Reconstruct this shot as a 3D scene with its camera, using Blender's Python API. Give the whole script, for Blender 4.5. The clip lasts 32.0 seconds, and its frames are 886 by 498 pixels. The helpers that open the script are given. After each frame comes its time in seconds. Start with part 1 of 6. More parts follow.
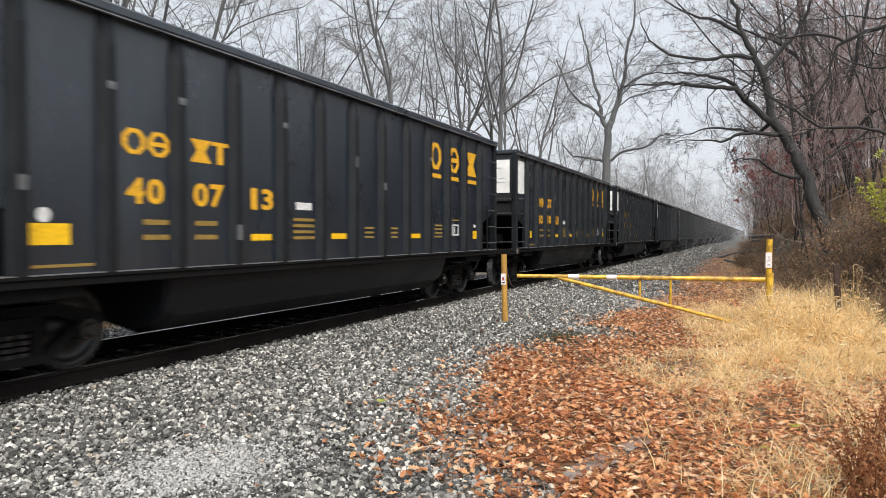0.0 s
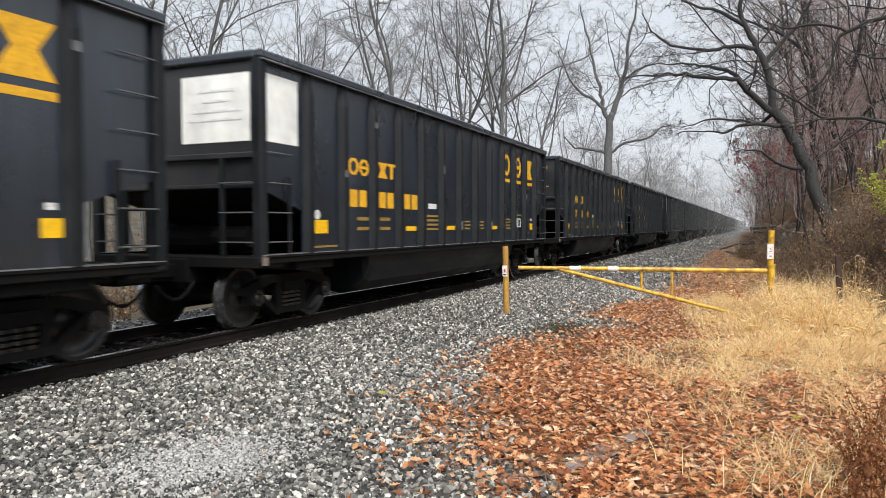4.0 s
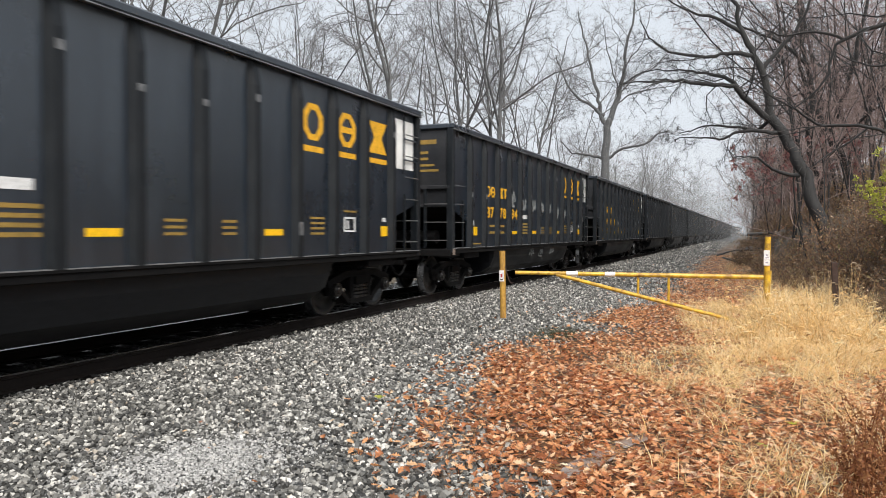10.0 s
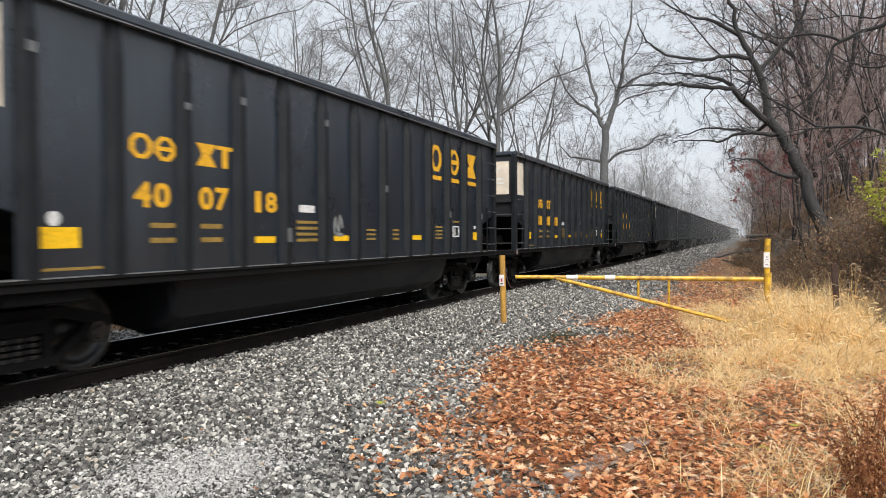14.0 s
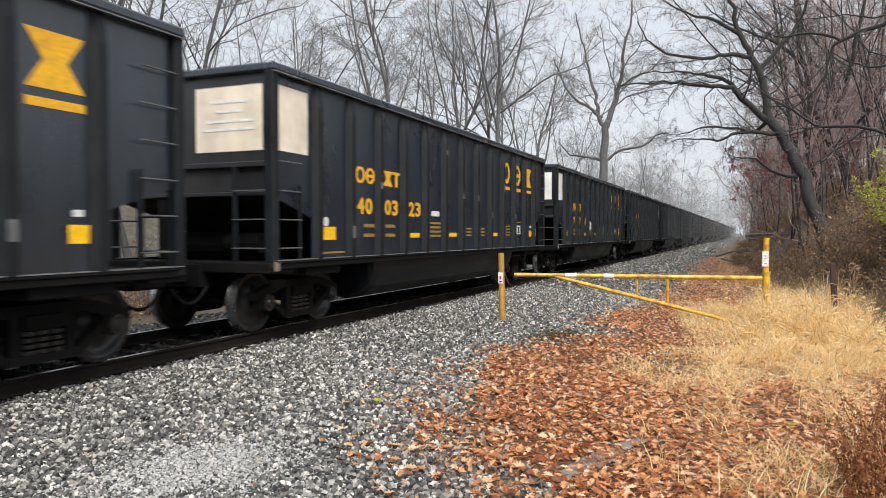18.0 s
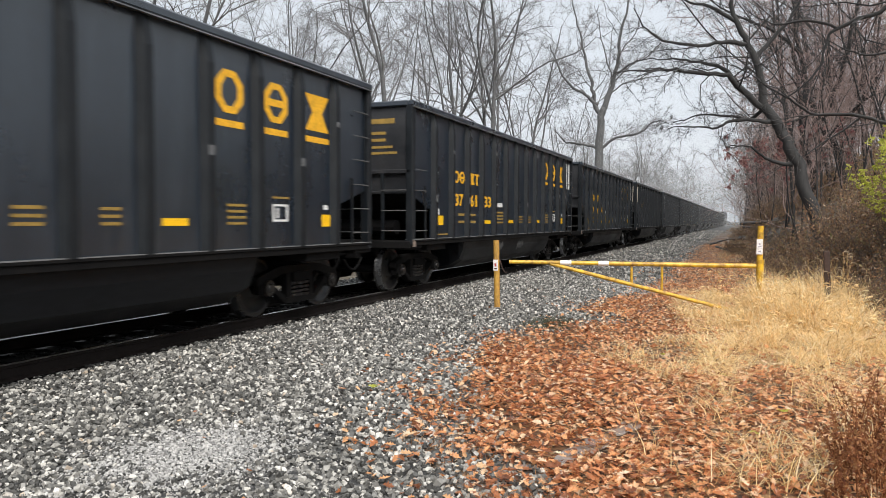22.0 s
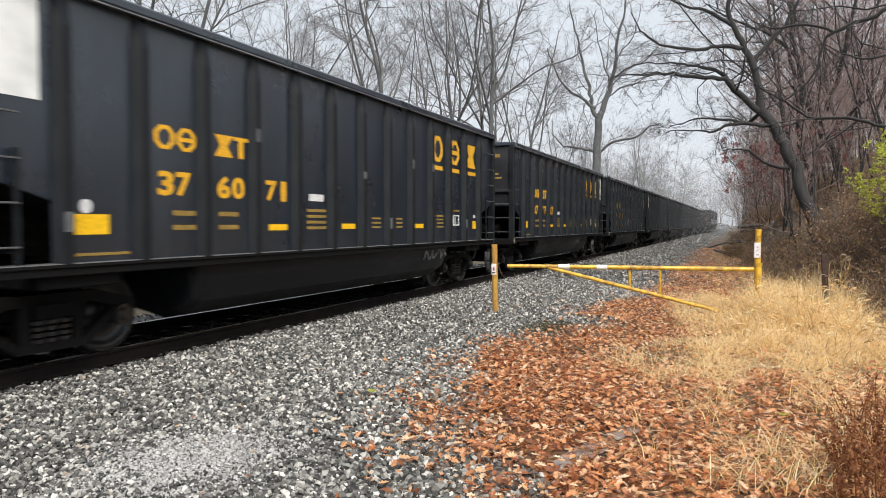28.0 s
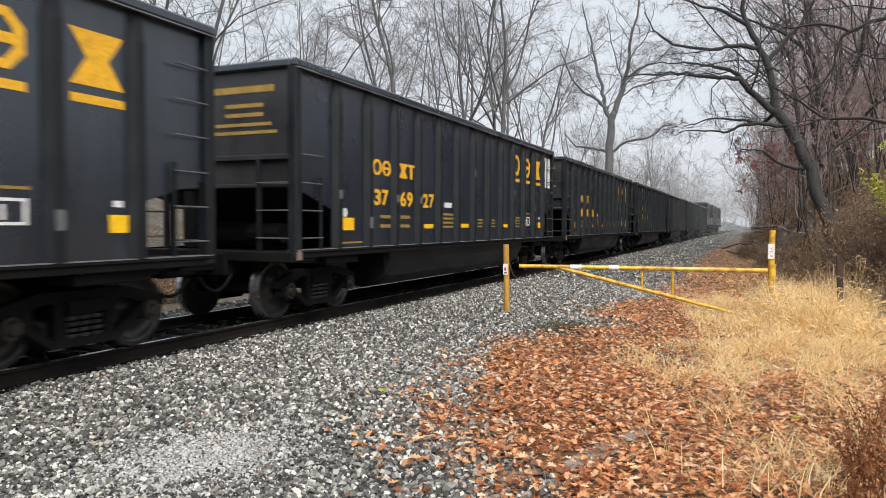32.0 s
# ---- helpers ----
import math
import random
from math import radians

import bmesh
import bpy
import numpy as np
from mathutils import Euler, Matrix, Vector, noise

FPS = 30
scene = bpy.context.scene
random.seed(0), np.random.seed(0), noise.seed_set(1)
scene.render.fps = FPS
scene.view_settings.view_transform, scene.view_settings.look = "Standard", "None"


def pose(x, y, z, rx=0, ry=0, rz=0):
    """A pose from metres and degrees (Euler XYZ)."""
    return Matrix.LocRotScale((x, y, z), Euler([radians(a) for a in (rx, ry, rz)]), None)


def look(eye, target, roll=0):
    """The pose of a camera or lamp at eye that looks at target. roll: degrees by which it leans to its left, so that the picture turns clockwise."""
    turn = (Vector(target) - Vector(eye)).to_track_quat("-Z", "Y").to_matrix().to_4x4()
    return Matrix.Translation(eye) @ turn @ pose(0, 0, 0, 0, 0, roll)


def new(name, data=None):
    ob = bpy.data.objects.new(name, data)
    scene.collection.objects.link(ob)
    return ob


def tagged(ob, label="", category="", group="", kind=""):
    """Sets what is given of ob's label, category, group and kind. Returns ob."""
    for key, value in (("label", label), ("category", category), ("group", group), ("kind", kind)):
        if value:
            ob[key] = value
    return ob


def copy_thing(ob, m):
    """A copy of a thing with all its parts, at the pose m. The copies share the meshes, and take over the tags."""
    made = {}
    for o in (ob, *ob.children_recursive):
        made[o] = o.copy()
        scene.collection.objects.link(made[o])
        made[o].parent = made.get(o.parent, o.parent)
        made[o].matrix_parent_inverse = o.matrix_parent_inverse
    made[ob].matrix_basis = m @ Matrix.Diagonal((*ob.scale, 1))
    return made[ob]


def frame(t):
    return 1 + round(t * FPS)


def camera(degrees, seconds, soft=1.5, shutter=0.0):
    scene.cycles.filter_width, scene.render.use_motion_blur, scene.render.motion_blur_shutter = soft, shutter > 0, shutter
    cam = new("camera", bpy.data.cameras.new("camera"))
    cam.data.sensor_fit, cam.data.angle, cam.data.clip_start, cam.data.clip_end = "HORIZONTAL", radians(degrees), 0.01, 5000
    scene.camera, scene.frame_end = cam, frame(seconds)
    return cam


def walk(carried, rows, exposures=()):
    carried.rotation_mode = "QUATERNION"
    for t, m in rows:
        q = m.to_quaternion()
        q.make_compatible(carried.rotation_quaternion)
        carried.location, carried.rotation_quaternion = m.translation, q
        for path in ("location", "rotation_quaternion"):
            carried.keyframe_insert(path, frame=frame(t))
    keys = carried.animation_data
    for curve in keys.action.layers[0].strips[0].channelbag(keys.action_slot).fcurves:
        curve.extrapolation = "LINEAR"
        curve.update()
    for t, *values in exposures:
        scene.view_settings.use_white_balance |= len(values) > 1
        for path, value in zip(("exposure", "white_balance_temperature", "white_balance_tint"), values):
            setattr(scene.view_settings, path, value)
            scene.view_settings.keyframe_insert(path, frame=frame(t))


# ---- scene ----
cam = camera(63.12, 32.0, 0.75, 0.18)
EYE = Vector((0.0, 0.0, 1.49))  # above the rail heads


def aim(turn, dip, lean):
    """Standing at EYE: degrees to the left of the track's line, degrees below level, lean."""
    a, b = radians(turn), radians(dip)
    way = Vector((-math.sin(a) * math.cos(b), math.cos(a) * math.cos(b), -math.sin(b)))
    return look(EYE, EYE + way, lean)


SWAY = [
    (0, 23.285, 1.141, -0.000), (0.5, 23.309, 1.152, -0.057), (1, 23.353, 1.149, -0.045), (1.5, 23.394, 1.120, -0.061),
    (2, 23.423, 1.170, -0.011), (2.5, 23.410, 1.334, -0.071), (3, 23.387, 1.627, -0.084), (3.5, 23.414, 1.788, -0.110),
    (5.5, 23.287, 1.692, -0.249), (6, 23.259, 1.861, -0.092), (6.5, 23.196, 1.996, -0.070), (7, 23.102, 2.072, -0.010),
    (7.5, 23.073, 1.994, -0.104), (8, 23.133, 1.808, -0.031), (8.5, 23.243, 1.606, 0.056), (9, 23.308, 1.492, 0.146),
    (9.5, 23.255, 1.450, 0.172), (10, 23.166, 1.416, 0.212), (10.5, 23.079, 1.312, 0.175), (11, 23.068, 1.313, 0.255),
    (11.5, 23.114, 1.405, 0.223), (12, 23.169, 1.584, 0.142), (12.5, 23.145, 1.651, -0.065), (13, 23.099, 1.621, -0.140),
    (13.5, 23.086, 1.351, -0.283), (14, 23.148, 1.022, -0.317), (14.5, 23.194, 0.845, -0.306), (16.5, 23.094, 1.309, -0.020),
    (17, 23.070, 1.292, -0.040), (17.5, 23.042, 1.223, -0.071), (18, 23.070, 1.226, -0.031), (18.5, 23.165, 1.294, 0.048),
    (19, 23.221, 1.367, 0.062), (19.5, 23.209, 1.381, 0.017), (20, 23.158, 1.413, -0.026), (20.5, 23.087, 1.535, -0.059),
    (21, 22.978, 1.799, 0.086), (21.5, 22.831, 2.015, 0.064), (22, 22.684, 2.256, 0.141), (22.5, 22.632, 2.358, 0.209),
    (23, 22.684, 2.241, 0.261), (23.5, 22.731, 2.096, 0.333), (24, 22.721, 2.142, 0.315), (24.5, 22.690, 2.298, 0.212),
    (25, 22.683, 2.426, 0.131), (25.5, 22.618, 2.498, 0.174), (27.5, 22.416, 1.996, 0.118), (28, 22.538, 1.923, -0.007),
    (28.5, 22.664, 1.852, -0.054), (29, 22.792, 1.714, -0.056), (29.5, 22.973, 1.597, 0.067), (30, 23.187, 1.557, 0.134),
    (30.5, 23.432, 1.662, 0.154), (31, 23.500, 1.810, 0.026), (31.5, 23.454, 1.939, 0.102), (32, 23.460, 1.940, 0.203)]
walk(cam, [(t, aim(a, b, c)) for t, a, b, c in SWAY])

# ---- light: a bright overcast winter day ----
world = bpy.data.worlds.new("overcast")
scene.world = world
world.use_nodes = True
wn, wl = world.node_tree.nodes, world.node_tree.links
wn.clear()
sky = wn.new("ShaderNodeTexSky")
sky.sky_type, sky.sun_disc = "NISHITA", False
sky.sun_elevation, sky.sun_rotation = radians(45), radians(141)
sky.air_density, sky.dust_density, sky.ozone_density = 1.0, 4.0, 1.0
grey = wn.new("ShaderNodeHueSaturation")
grey.inputs["Saturation"].default_value = 0.22
cloud = wn.new("ShaderNodeMixRGB")
cloud.inputs[0].default_value = 0.72
cloud.inputs[2].default_value = (8.6, 9.3, 10.15, 1)
back = wn.new("ShaderNodeBackground")
back.inputs["Strength"].default_value = 0.086
wout = wn.new("ShaderNodeOutputWorld")
wl.new(sky.outputs[0], grey.inputs["Color"])
wl.new(grey.outputs[0], cloud.inputs[1])
wl.new(cloud.outputs[0], back.inputs["Color"])
wl.new(back.outputs[0], wout.inputs["Surface"])
sun = new("sun", bpy.data.lights.new("sun", "SUN"))
sun.data.energy, sun.data.angle, sun.data.color = 3.75, radians(35), (1.0, 0.955, 0.89)
sun.matrix_world = look((11, -14, 21), (0, 0, 0))
scene.view_settings.exposure = 0.3

# ---- materials ----
def material(name, base, rough=0.7, metal=0.0):
    m = bpy.data.materials.new(name)
    m.use_nodes = True
    b = m.node_tree.nodes["Principled BSDF"]
    b.inputs["Base Color"].default_value = (*base, 1)
    b.inputs["Roughness"].default_value, b.inputs["Metallic"].default_value = rough, metal
    return m, m.node_tree.nodes, m.node_tree.links, b


def ramp(nodes, stops):
    r = nodes.new("ShaderNodeValToRGB")
    e = r.color_ramp.elements
    while len(e) < len(stops):
        e.new(0.5)
    for el, (at, c) in zip(e, stops):
        el.position, el.color = at, (*c, 1)
    return r


def noisy(nodes, links, scale, detail=4, stretch=(1, 1, 1), space="Object", rough=0.6):
    tc, mp, n = nodes.new("ShaderNodeTexCoord"), nodes.new("ShaderNodeMapping"), nodes.new("ShaderNodeTexNoise")
    mp.inputs["Scale"].default_value = stretch
    n.inputs["Scale"].default_value, n.inputs["Detail"].default_value, n.inputs["Roughness"].default_value = scale, detail, rough
    if space == "World":
        g = nodes.new("ShaderNodeNewGeometry")
        links.new(g.outputs["Position"], mp.inputs["Vector"])
    else:
        links.new(tc.outputs["Object"], mp.inputs["Vector"])
    links.new(mp.outputs[0], n.inputs["Vector"])
    return n.outputs["Fac"]


def mix(nodes, links, fac, a, b, mode="MIX"):
    m = nodes.new("ShaderNodeMixRGB")
    m.blend_type = mode
    for sock, v in zip(m.inputs, (fac, a, b)):
        if isinstance(v, bpy.types.NodeSocket):
            links.new(v, sock)
        elif isinstance(v, tuple):
            sock.default_value = (*v, 1)
        else:
            sock.default_value = v
    return m.outputs[0]


def bump(nodes, links, b, height, strength=0.3, distance=0.01):
    n = nodes.new("ShaderNodeBump")
    n.inputs["Strength"].default_value, n.inputs["Distance"].default_value = strength, distance
    links.new(height, n.inputs["Height"])
    links.new(n.outputs[0], b.inputs["Normal"])


def worn(name, base, dirt, rough=0.6, metal=0.0, grain=30, patch=2.0, amount=0.5, stretch=(1, 1, 1), relief=0.2, space="Object", sheen=0.5):
    """A surface with stains at two scales and fine relief."""
    m, n, l, b = material(name, base, rough, metal)
    b.inputs["Specular IOR Level"].default_value = sheen
    big, fine = noisy(n, l, patch, 5, stretch, space), noisy(n, l, grain, 3, stretch, space)
    r1 = ramp(n, [(0.35, (0, 0, 0)), (0.75, (amount,) * 3)])
    l.new(big, r1.inputs[0])
    c = mix(n, l, r1.outputs[0], base, dirt)
    r2 = ramp(n, [(0.3, (0.72,) * 3), (0.7, (1.15,) * 3)])
    l.new(fine, r2.inputs[0])
    l.new(mix(n, l, 1.0, c, r2.outputs[0], "MULTIPLY"), b.inputs["Base Color"])
    r3 = ramp(n, [(0.3, (max(rough - 0.14, 0.05),) * 3), (0.7, (min(rough + 0.14, 1),) * 3)])
    l.new(big, r3.inputs[0])
    l.new(r3.outputs[0], b.inputs["Roughness"])
    if relief:
        bump(n, l, b, fine, relief, 0.006)
    return m


def by_island(name, stops, rough=0.8, fine=40, both=False):
    """Colour by piece for joined scatter (stones, leaves, blades)."""
    m, n, l, b = material(name, stops[0][1], rough)
    g = n.new("ShaderNodeNewGeometry")
    r = ramp(n, stops)
    l.new(g.outputs["Random Per Island"], r.inputs[0])
    f = noisy(n, l, fine, 3)
    r2 = ramp(n, [(0.3, (0.7,) * 3), (0.7, (1.2,) * 3)])
    l.new(f, r2.inputs[0])
    col = mix(n, l, 1.0, r.outputs[0], r2.outputs[0], "MULTIPLY")
    l.new(col, b.inputs["Base Color"])
    if both:  # thin blades let light through
        t = n.new("ShaderNodeBsdfTranslucent")
        l.new(col, t.inputs["Color"])
        ms = n.new("ShaderNodeMixShader")
        ms.inputs[0].default_value = 0.45
        l.new(b.outputs[0], ms.inputs[1])
        l.new(t.outputs[0], ms.inputs[2])
        l.new(ms.outputs[0], n["Material Output"].inputs["Surface"])
    return m


def car_paint():
    """Wet black paint: dust film, vertical runs and dull patches."""
    m, n, l, b = material("black_car_paint", (0.0085, 0.0145, 0.0225), 0.28)
    b.inputs["Specular IOR Level"].default_value = 1.0
    runs, film, fine = noisy(n, l, 3.2, 5, (1, 1, 0.10), "Object", 0.65), noisy(n, l, 0.55, 6, (1, 1, 0.7), "Object", 0.7), noisy(n, l, 24, 3, (1, 1, 0.3))
    r1 = ramp(n, [(0.42, (0, 0, 0)), (0.62, (0.55,) * 3), (0.78, (1, 1, 1))])
    l.new(runs, r1.inputs[0])
    r2 = ramp(n, [(0.35, (0.15,) * 3), (0.7, (1, 1, 1))])
    l.new(film, r2.inputs[0])
    dust = mix(n, l, 1.0, r1.outputs[0], r2.outputs[0], "MULTIPLY")
    c = mix(n, l, dust, (0.0076, 0.0135, 0.0225), (0.031, 0.044, 0.060))
    r3 = ramp(n, [(0.3, (0.75,) * 3), (0.7, (1.15,) * 3)])
    l.new(fine, r3.inputs[0])
    l.new(mix(n, l, 1.0, c, r3.outputs[0], "MULTIPLY"), b.inputs["Base Color"])
    r4 = ramp(n, [(0.3, (0.20,) * 3), (0.72, (0.44,) * 3)])
    l.new(film, r4.inputs[0])
    l.new(r4.outputs[0], b.inputs["Roughness"])
    bump(n, l, b, film, 0.12, 0.03)
    return m


M_CAR = car_paint()
# Car paint made darker: the ribs' shaded sides are in the base colour.
M_RIBSHADE = worn("shaded_rib_paint", (0.0050, 0.0068, 0.0092), (0.022, 0.026, 0.030), 0.50, 0, 18, 2.2, 0.5, (1, 1, 0.5), 0.06, "Object", 0.3)
M_UNDER = worn("underframe_black", (0.0055, 0.0055, 0.006), (0.016, 0.0145, 0.0135), 0.75, 0, 20, 2.0, 0.6, (1, 1, 1), 0.2, "Object", 0.12)
M_TUB = worn("black_tub_paint", (0.0075, 0.0085, 0.0105), (0.014, 0.015, 0.017), 0.46, 0, 20, 1.6, 0.7, (1, 0.3, 1), 0.1, "Object", 0.18)
M_RUSTEND = worn("brown_black_end", (0.017, 0.0185, 0.0215), (0.034, 0.032, 0.034), 0.42, 0, 20, 1.5, 0.7, (1, 1, 1), 0.1, "Object", 0.7)
M_YELLOW = worn("yellow_marking", (0.84, 0.44, 0.015), (0.42, 0.23, 0.03), 0.6, 0, 30, 5, 0.35, (1, 1, 1), 0)
M_REFLECT = worn("yellow_reflective_sheet", (0.95, 0.56, 0.01), (0.8, 0.42, 0.02), 0.4, 0, 30, 5, 0.3, (1, 1, 1), 0)
M_DULLYEL = worn("dull_yellow_marking", (0.32, 0.20, 0.04), (0.10, 0.08, 0.03), 0.7, 0, 30, 5, 0.5, (1, 1, 1), 0)
M_WHITE = worn("white_panel", (0.86, 0.87, 0.85), (0.80, 0.76, 0.68), 0.6, 0, 1.5, 0.5, 0.25, (1, 1, 1), 0)
M_WARM = worn("yellowed_white_panel", (0.80, 0.72, 0.60), (0.62, 0.48, 0.34), 0.6, 0, 1.5, 0.6, 0.4, (1, 1, 1), 0)
M_TAG = worn("white_marking", (0.75, 0.75, 0.74), (0.4, 0.4, 0.4), 0.6, 0, 30, 5, 0.3, (1, 1, 1), 0)
M_SPRAY = worn("pale_spray_paint", (0.27, 0.285, 0.285), (0.08, 0.08, 0.08), 0.7, 0, 30, 6, 0.8, (1, 1, 1), 0)
M_SCUFF = worn("scuffed_rib_paint", (0.17, 0.175, 0.18), (0.02, 0.022, 0.025), 0.5, 0, 12, 5, 0.95, (1, 1, 0.4), 0)
M_TAN = worn("bare_tan_plate", (0.26, 0.20, 0.165), (0.12, 0.09, 0.075), 0.6, 0, 20, 6, 0.7, (1, 1, 1), 0.1)
# Pale grey for the bright line below the chord, a painted highlight.
M_CHORDLIGHT = worn("chord_highlight", (0.20, 0.21, 0.22), (0.03, 0.033, 0.037), 0.45, 0, 12, 1.5, 1.0, (1, 1, 1), 0)
M_FAINT = worn("faint_grey_print", (0.72, 0.74, 0.74), (0.74, 0.72, 0.70), 0.6, 0, 30, 5, 0.4, (1, 1, 1), 0)
# Also colours the sill ledge, as its painted sky reflection.
M_GRAB = worn("worn_grab_iron_and_sill_glint", (0.10, 0.10, 0.10), (0.03, 0.03, 0.03), 0.5, 0, 20, 4, 0.5, (1, 1, 1), 0)
M_GRIT = by_island("pale_grit", [(0.0, (0.16, 0.16, 0.155)), (0.5, (0.36, 0.355, 0.345)), (1.0, (0.52, 0.51, 0.49))], 0.6, 30)
M_WHEEL = worn("wheel_steel", (0.014, 0.0135, 0.0135), (0.024, 0.022, 0.021), 0.38, 0.0, 20, 6, 0.5)
M_TREAD = worn("bright_tread", (0.40, 0.41, 0.43), (0.25, 0.25, 0.26), 0.3, 0.9, 20, 6, 0.3)
M_RAIL = worn("rusty_rail", (0.014, 0.0105, 0.0095), (0.008, 0.0065, 0.006), 0.75, 0.0, 30, 1.5, 0.6, (1, 1, 1), 0.2, "World", 0.2)
M_HEAD = worn("worn_rail_head", (0.50, 0.50, 0.51), (0.30, 0.29, 0.28), 0.26, 0.9, 20, 3, 0.4, (1, 0.1, 1), 0, "World")
M_TIE = worn("creosoted_tie", (0.007, 0.0063, 0.006), (0.014, 0.012, 0.011), 0.9, 0, 30, 4, 0.6, (1, 1, 1), 0.4, "World", 0.08)
M_BARK = worn("grey_bark", (0.115, 0.116, 0.118), (0.065, 0.066, 0.067), 0.9, 0, 12, 2.0, 0.7, (1, 1, 0.3), 0.5)
M_BARKDK = worn("dark_wet_bark", (0.025, 0.024, 0.0245), (0.052, 0.050, 0.048), 0.88, 0, 12, 1.5, 0.5, (1, 1, 0.3), 0.5)
M_TWIG = worn("twig_bark", (0.17, 0.166, 0.167), (0.105, 0.102, 0.103), 0.9, 0, 5, 1.0, 0.6, (1, 1, 1), 0)
M_TWIGDK = worn("brown_twig_bark", (0.27, 0.195, 0.178), (0.165, 0.118, 0.108), 0.9, 0, 5, 1.0, 0.6, (1, 1, 1), 0)
M_BRIAR = worn("briar_stem", (0.17, 0.125, 0.10), (0.09, 0.066, 0.055), 0.9, 0, 5, 1.0, 0.6, (1, 1, 1), 0)
M_GATE = worn("yellow_gate_paint", (0.80, 0.49, 0.035), (0.16, 0.07, 0.03), 0.42, 0, 40, 9, 0.95, (1, 1, 1), 0.15)
M_GATEDULL = worn("weathered_yellow_post", (0.52, 0.29, 0.05), (0.20, 0.10, 0.035), 0.65, 0, 40, 6, 0.8, (1, 1, 0.4), 0.25)
M_RUSTPOST = worn("rusted_steel_post", (0.06, 0.034, 0.026), (0.025, 0.017, 0.015), 0.85, 0, 40, 8, 0.7)
M_STICKER = worn("white_sticker", (0.82, 0.80, 0.80), (0.6, 0.5, 0.5), 0.5, 0, 40, 10, 0.3, (1, 1, 1), 0)
M_RED = worn("red_print", (0.45, 0.05, 0.05), (0.3, 0.1, 0.1), 0.6, 0, 40, 10, 0.3, (1, 1, 1), 0)
M_FAINTINK = worn("faded_violet_print", (0.36, 0.33, 0.42), (0.6, 0.55, 0.58), 0.6, 0, 40, 12, 0.5, (1, 1, 1), 0)
M_STONE = by_island("ballast_stone", [(0.0, (0.04, 0.039, 0.036)), (0.30, (0.068, 0.067, 0.063)), (0.58, (0.17, 0.165, 0.152)), (0.82, (0.335, 0.325, 0.30)), (0.97, (0.64, 0.62, 0.575)), (1.0, (0.34, 0.27, 0.20))], 0.5, 30)
# Near-black stones: coal dust plus the train's shade, put into the colour.
M_COALSHADE = by_island("coal_and_shade_black_stone", [(0.0, (0.008, 0.008, 0.008)), (0.6, (0.02, 0.019, 0.018)), (1.0, (0.05, 0.048, 0.046))], 0.8, 30)
M_LEAF = by_island("fallen_oak_leaf", [(0.0, (0.16, 0.06, 0.03)), (0.2, (0.34, 0.13, 0.06)), (0.42, (0.62, 0.25, 0.11)), (0.65, (0.84, 0.42, 0.19)), (0.84, (0.88, 0.56, 0.32)), (1.0, (0.92, 0.75, 0.55))], 0.3, 25, True)
M_STRAW = by_island("dry_grass", [(0.0, (0.30, 0.165, 0.06)), (0.13, (0.82, 0.56, 0.24)), (0.6, (0.95, 0.74, 0.40)), (1.0, (0.97, 0.86, 0.60))], 0.7, 20, True)
M_SEED = by_island("seed_head", [(0.0, (0.34, 0.25, 0.16)), (1.0, (0.52, 0.42, 0.30))], 0.8, 20, True)
M_WEED = by_island("brown_dead_weed", [(0.0, (0.15, 0.055, 0.027)), (0.5, (0.32, 0.13, 0.055)), (1.0, (0.52, 0.29, 0.13))], 0.8, 20, True)
M_BRUSH = by_island("brush_leaf", [(0.0, (0.09, 0.06, 0.04)), (0.35, (0.24, 0.14, 0.08)), (0.65, (0.44, 0.26, 0.15)), (0.82, (0.27, 0.26, 0.12)), (0.92, (0.30, 0.18, 0.11)), (1.0, (0.78, 0.62, 0.45))], 0.8, 10, True)
M_GREEN = by_island("yellow_green_leaf", [(0.0, (0.32, 0.36, 0.05)), (0.6, (0.55, 0.57, 0.09)), (1.0, (0.70, 0.68, 0.18))], 0.6, 10, True)
M_MOSS = by_island("dark_green_moss", [(0.0, (0.035, 0.04, 0.02)), (0.6, (0.08, 0.085, 0.045)), (1.0, (0.16, 0.155, 0.09))], 0.8, 10, True)
M_MAROON = by_island("clinging_red_leaf", [(0.0, (0.15, 0.06, 0.06)), (0.6, (0.30, 0.12, 0.115)), (1.0, (0.42, 0.21, 0.19))], 0.8, 10, True)
M_LOCO = worn("dark_blue_paint", (0.008, 0.012, 0.022), (0.03, 0.03, 0.03), 0.4, 0, 20, 1.0, 0.4)
M_LOCOGREY = worn("loco_grey", (0.30, 0.30, 0.30), (0.15, 0.15, 0.15), 0.5, 0, 20, 1.0, 0.4)
M_GLASS, _n, _l, _b = material("dark_cab_glass", (0.02, 0.025, 0.03), 0.05)


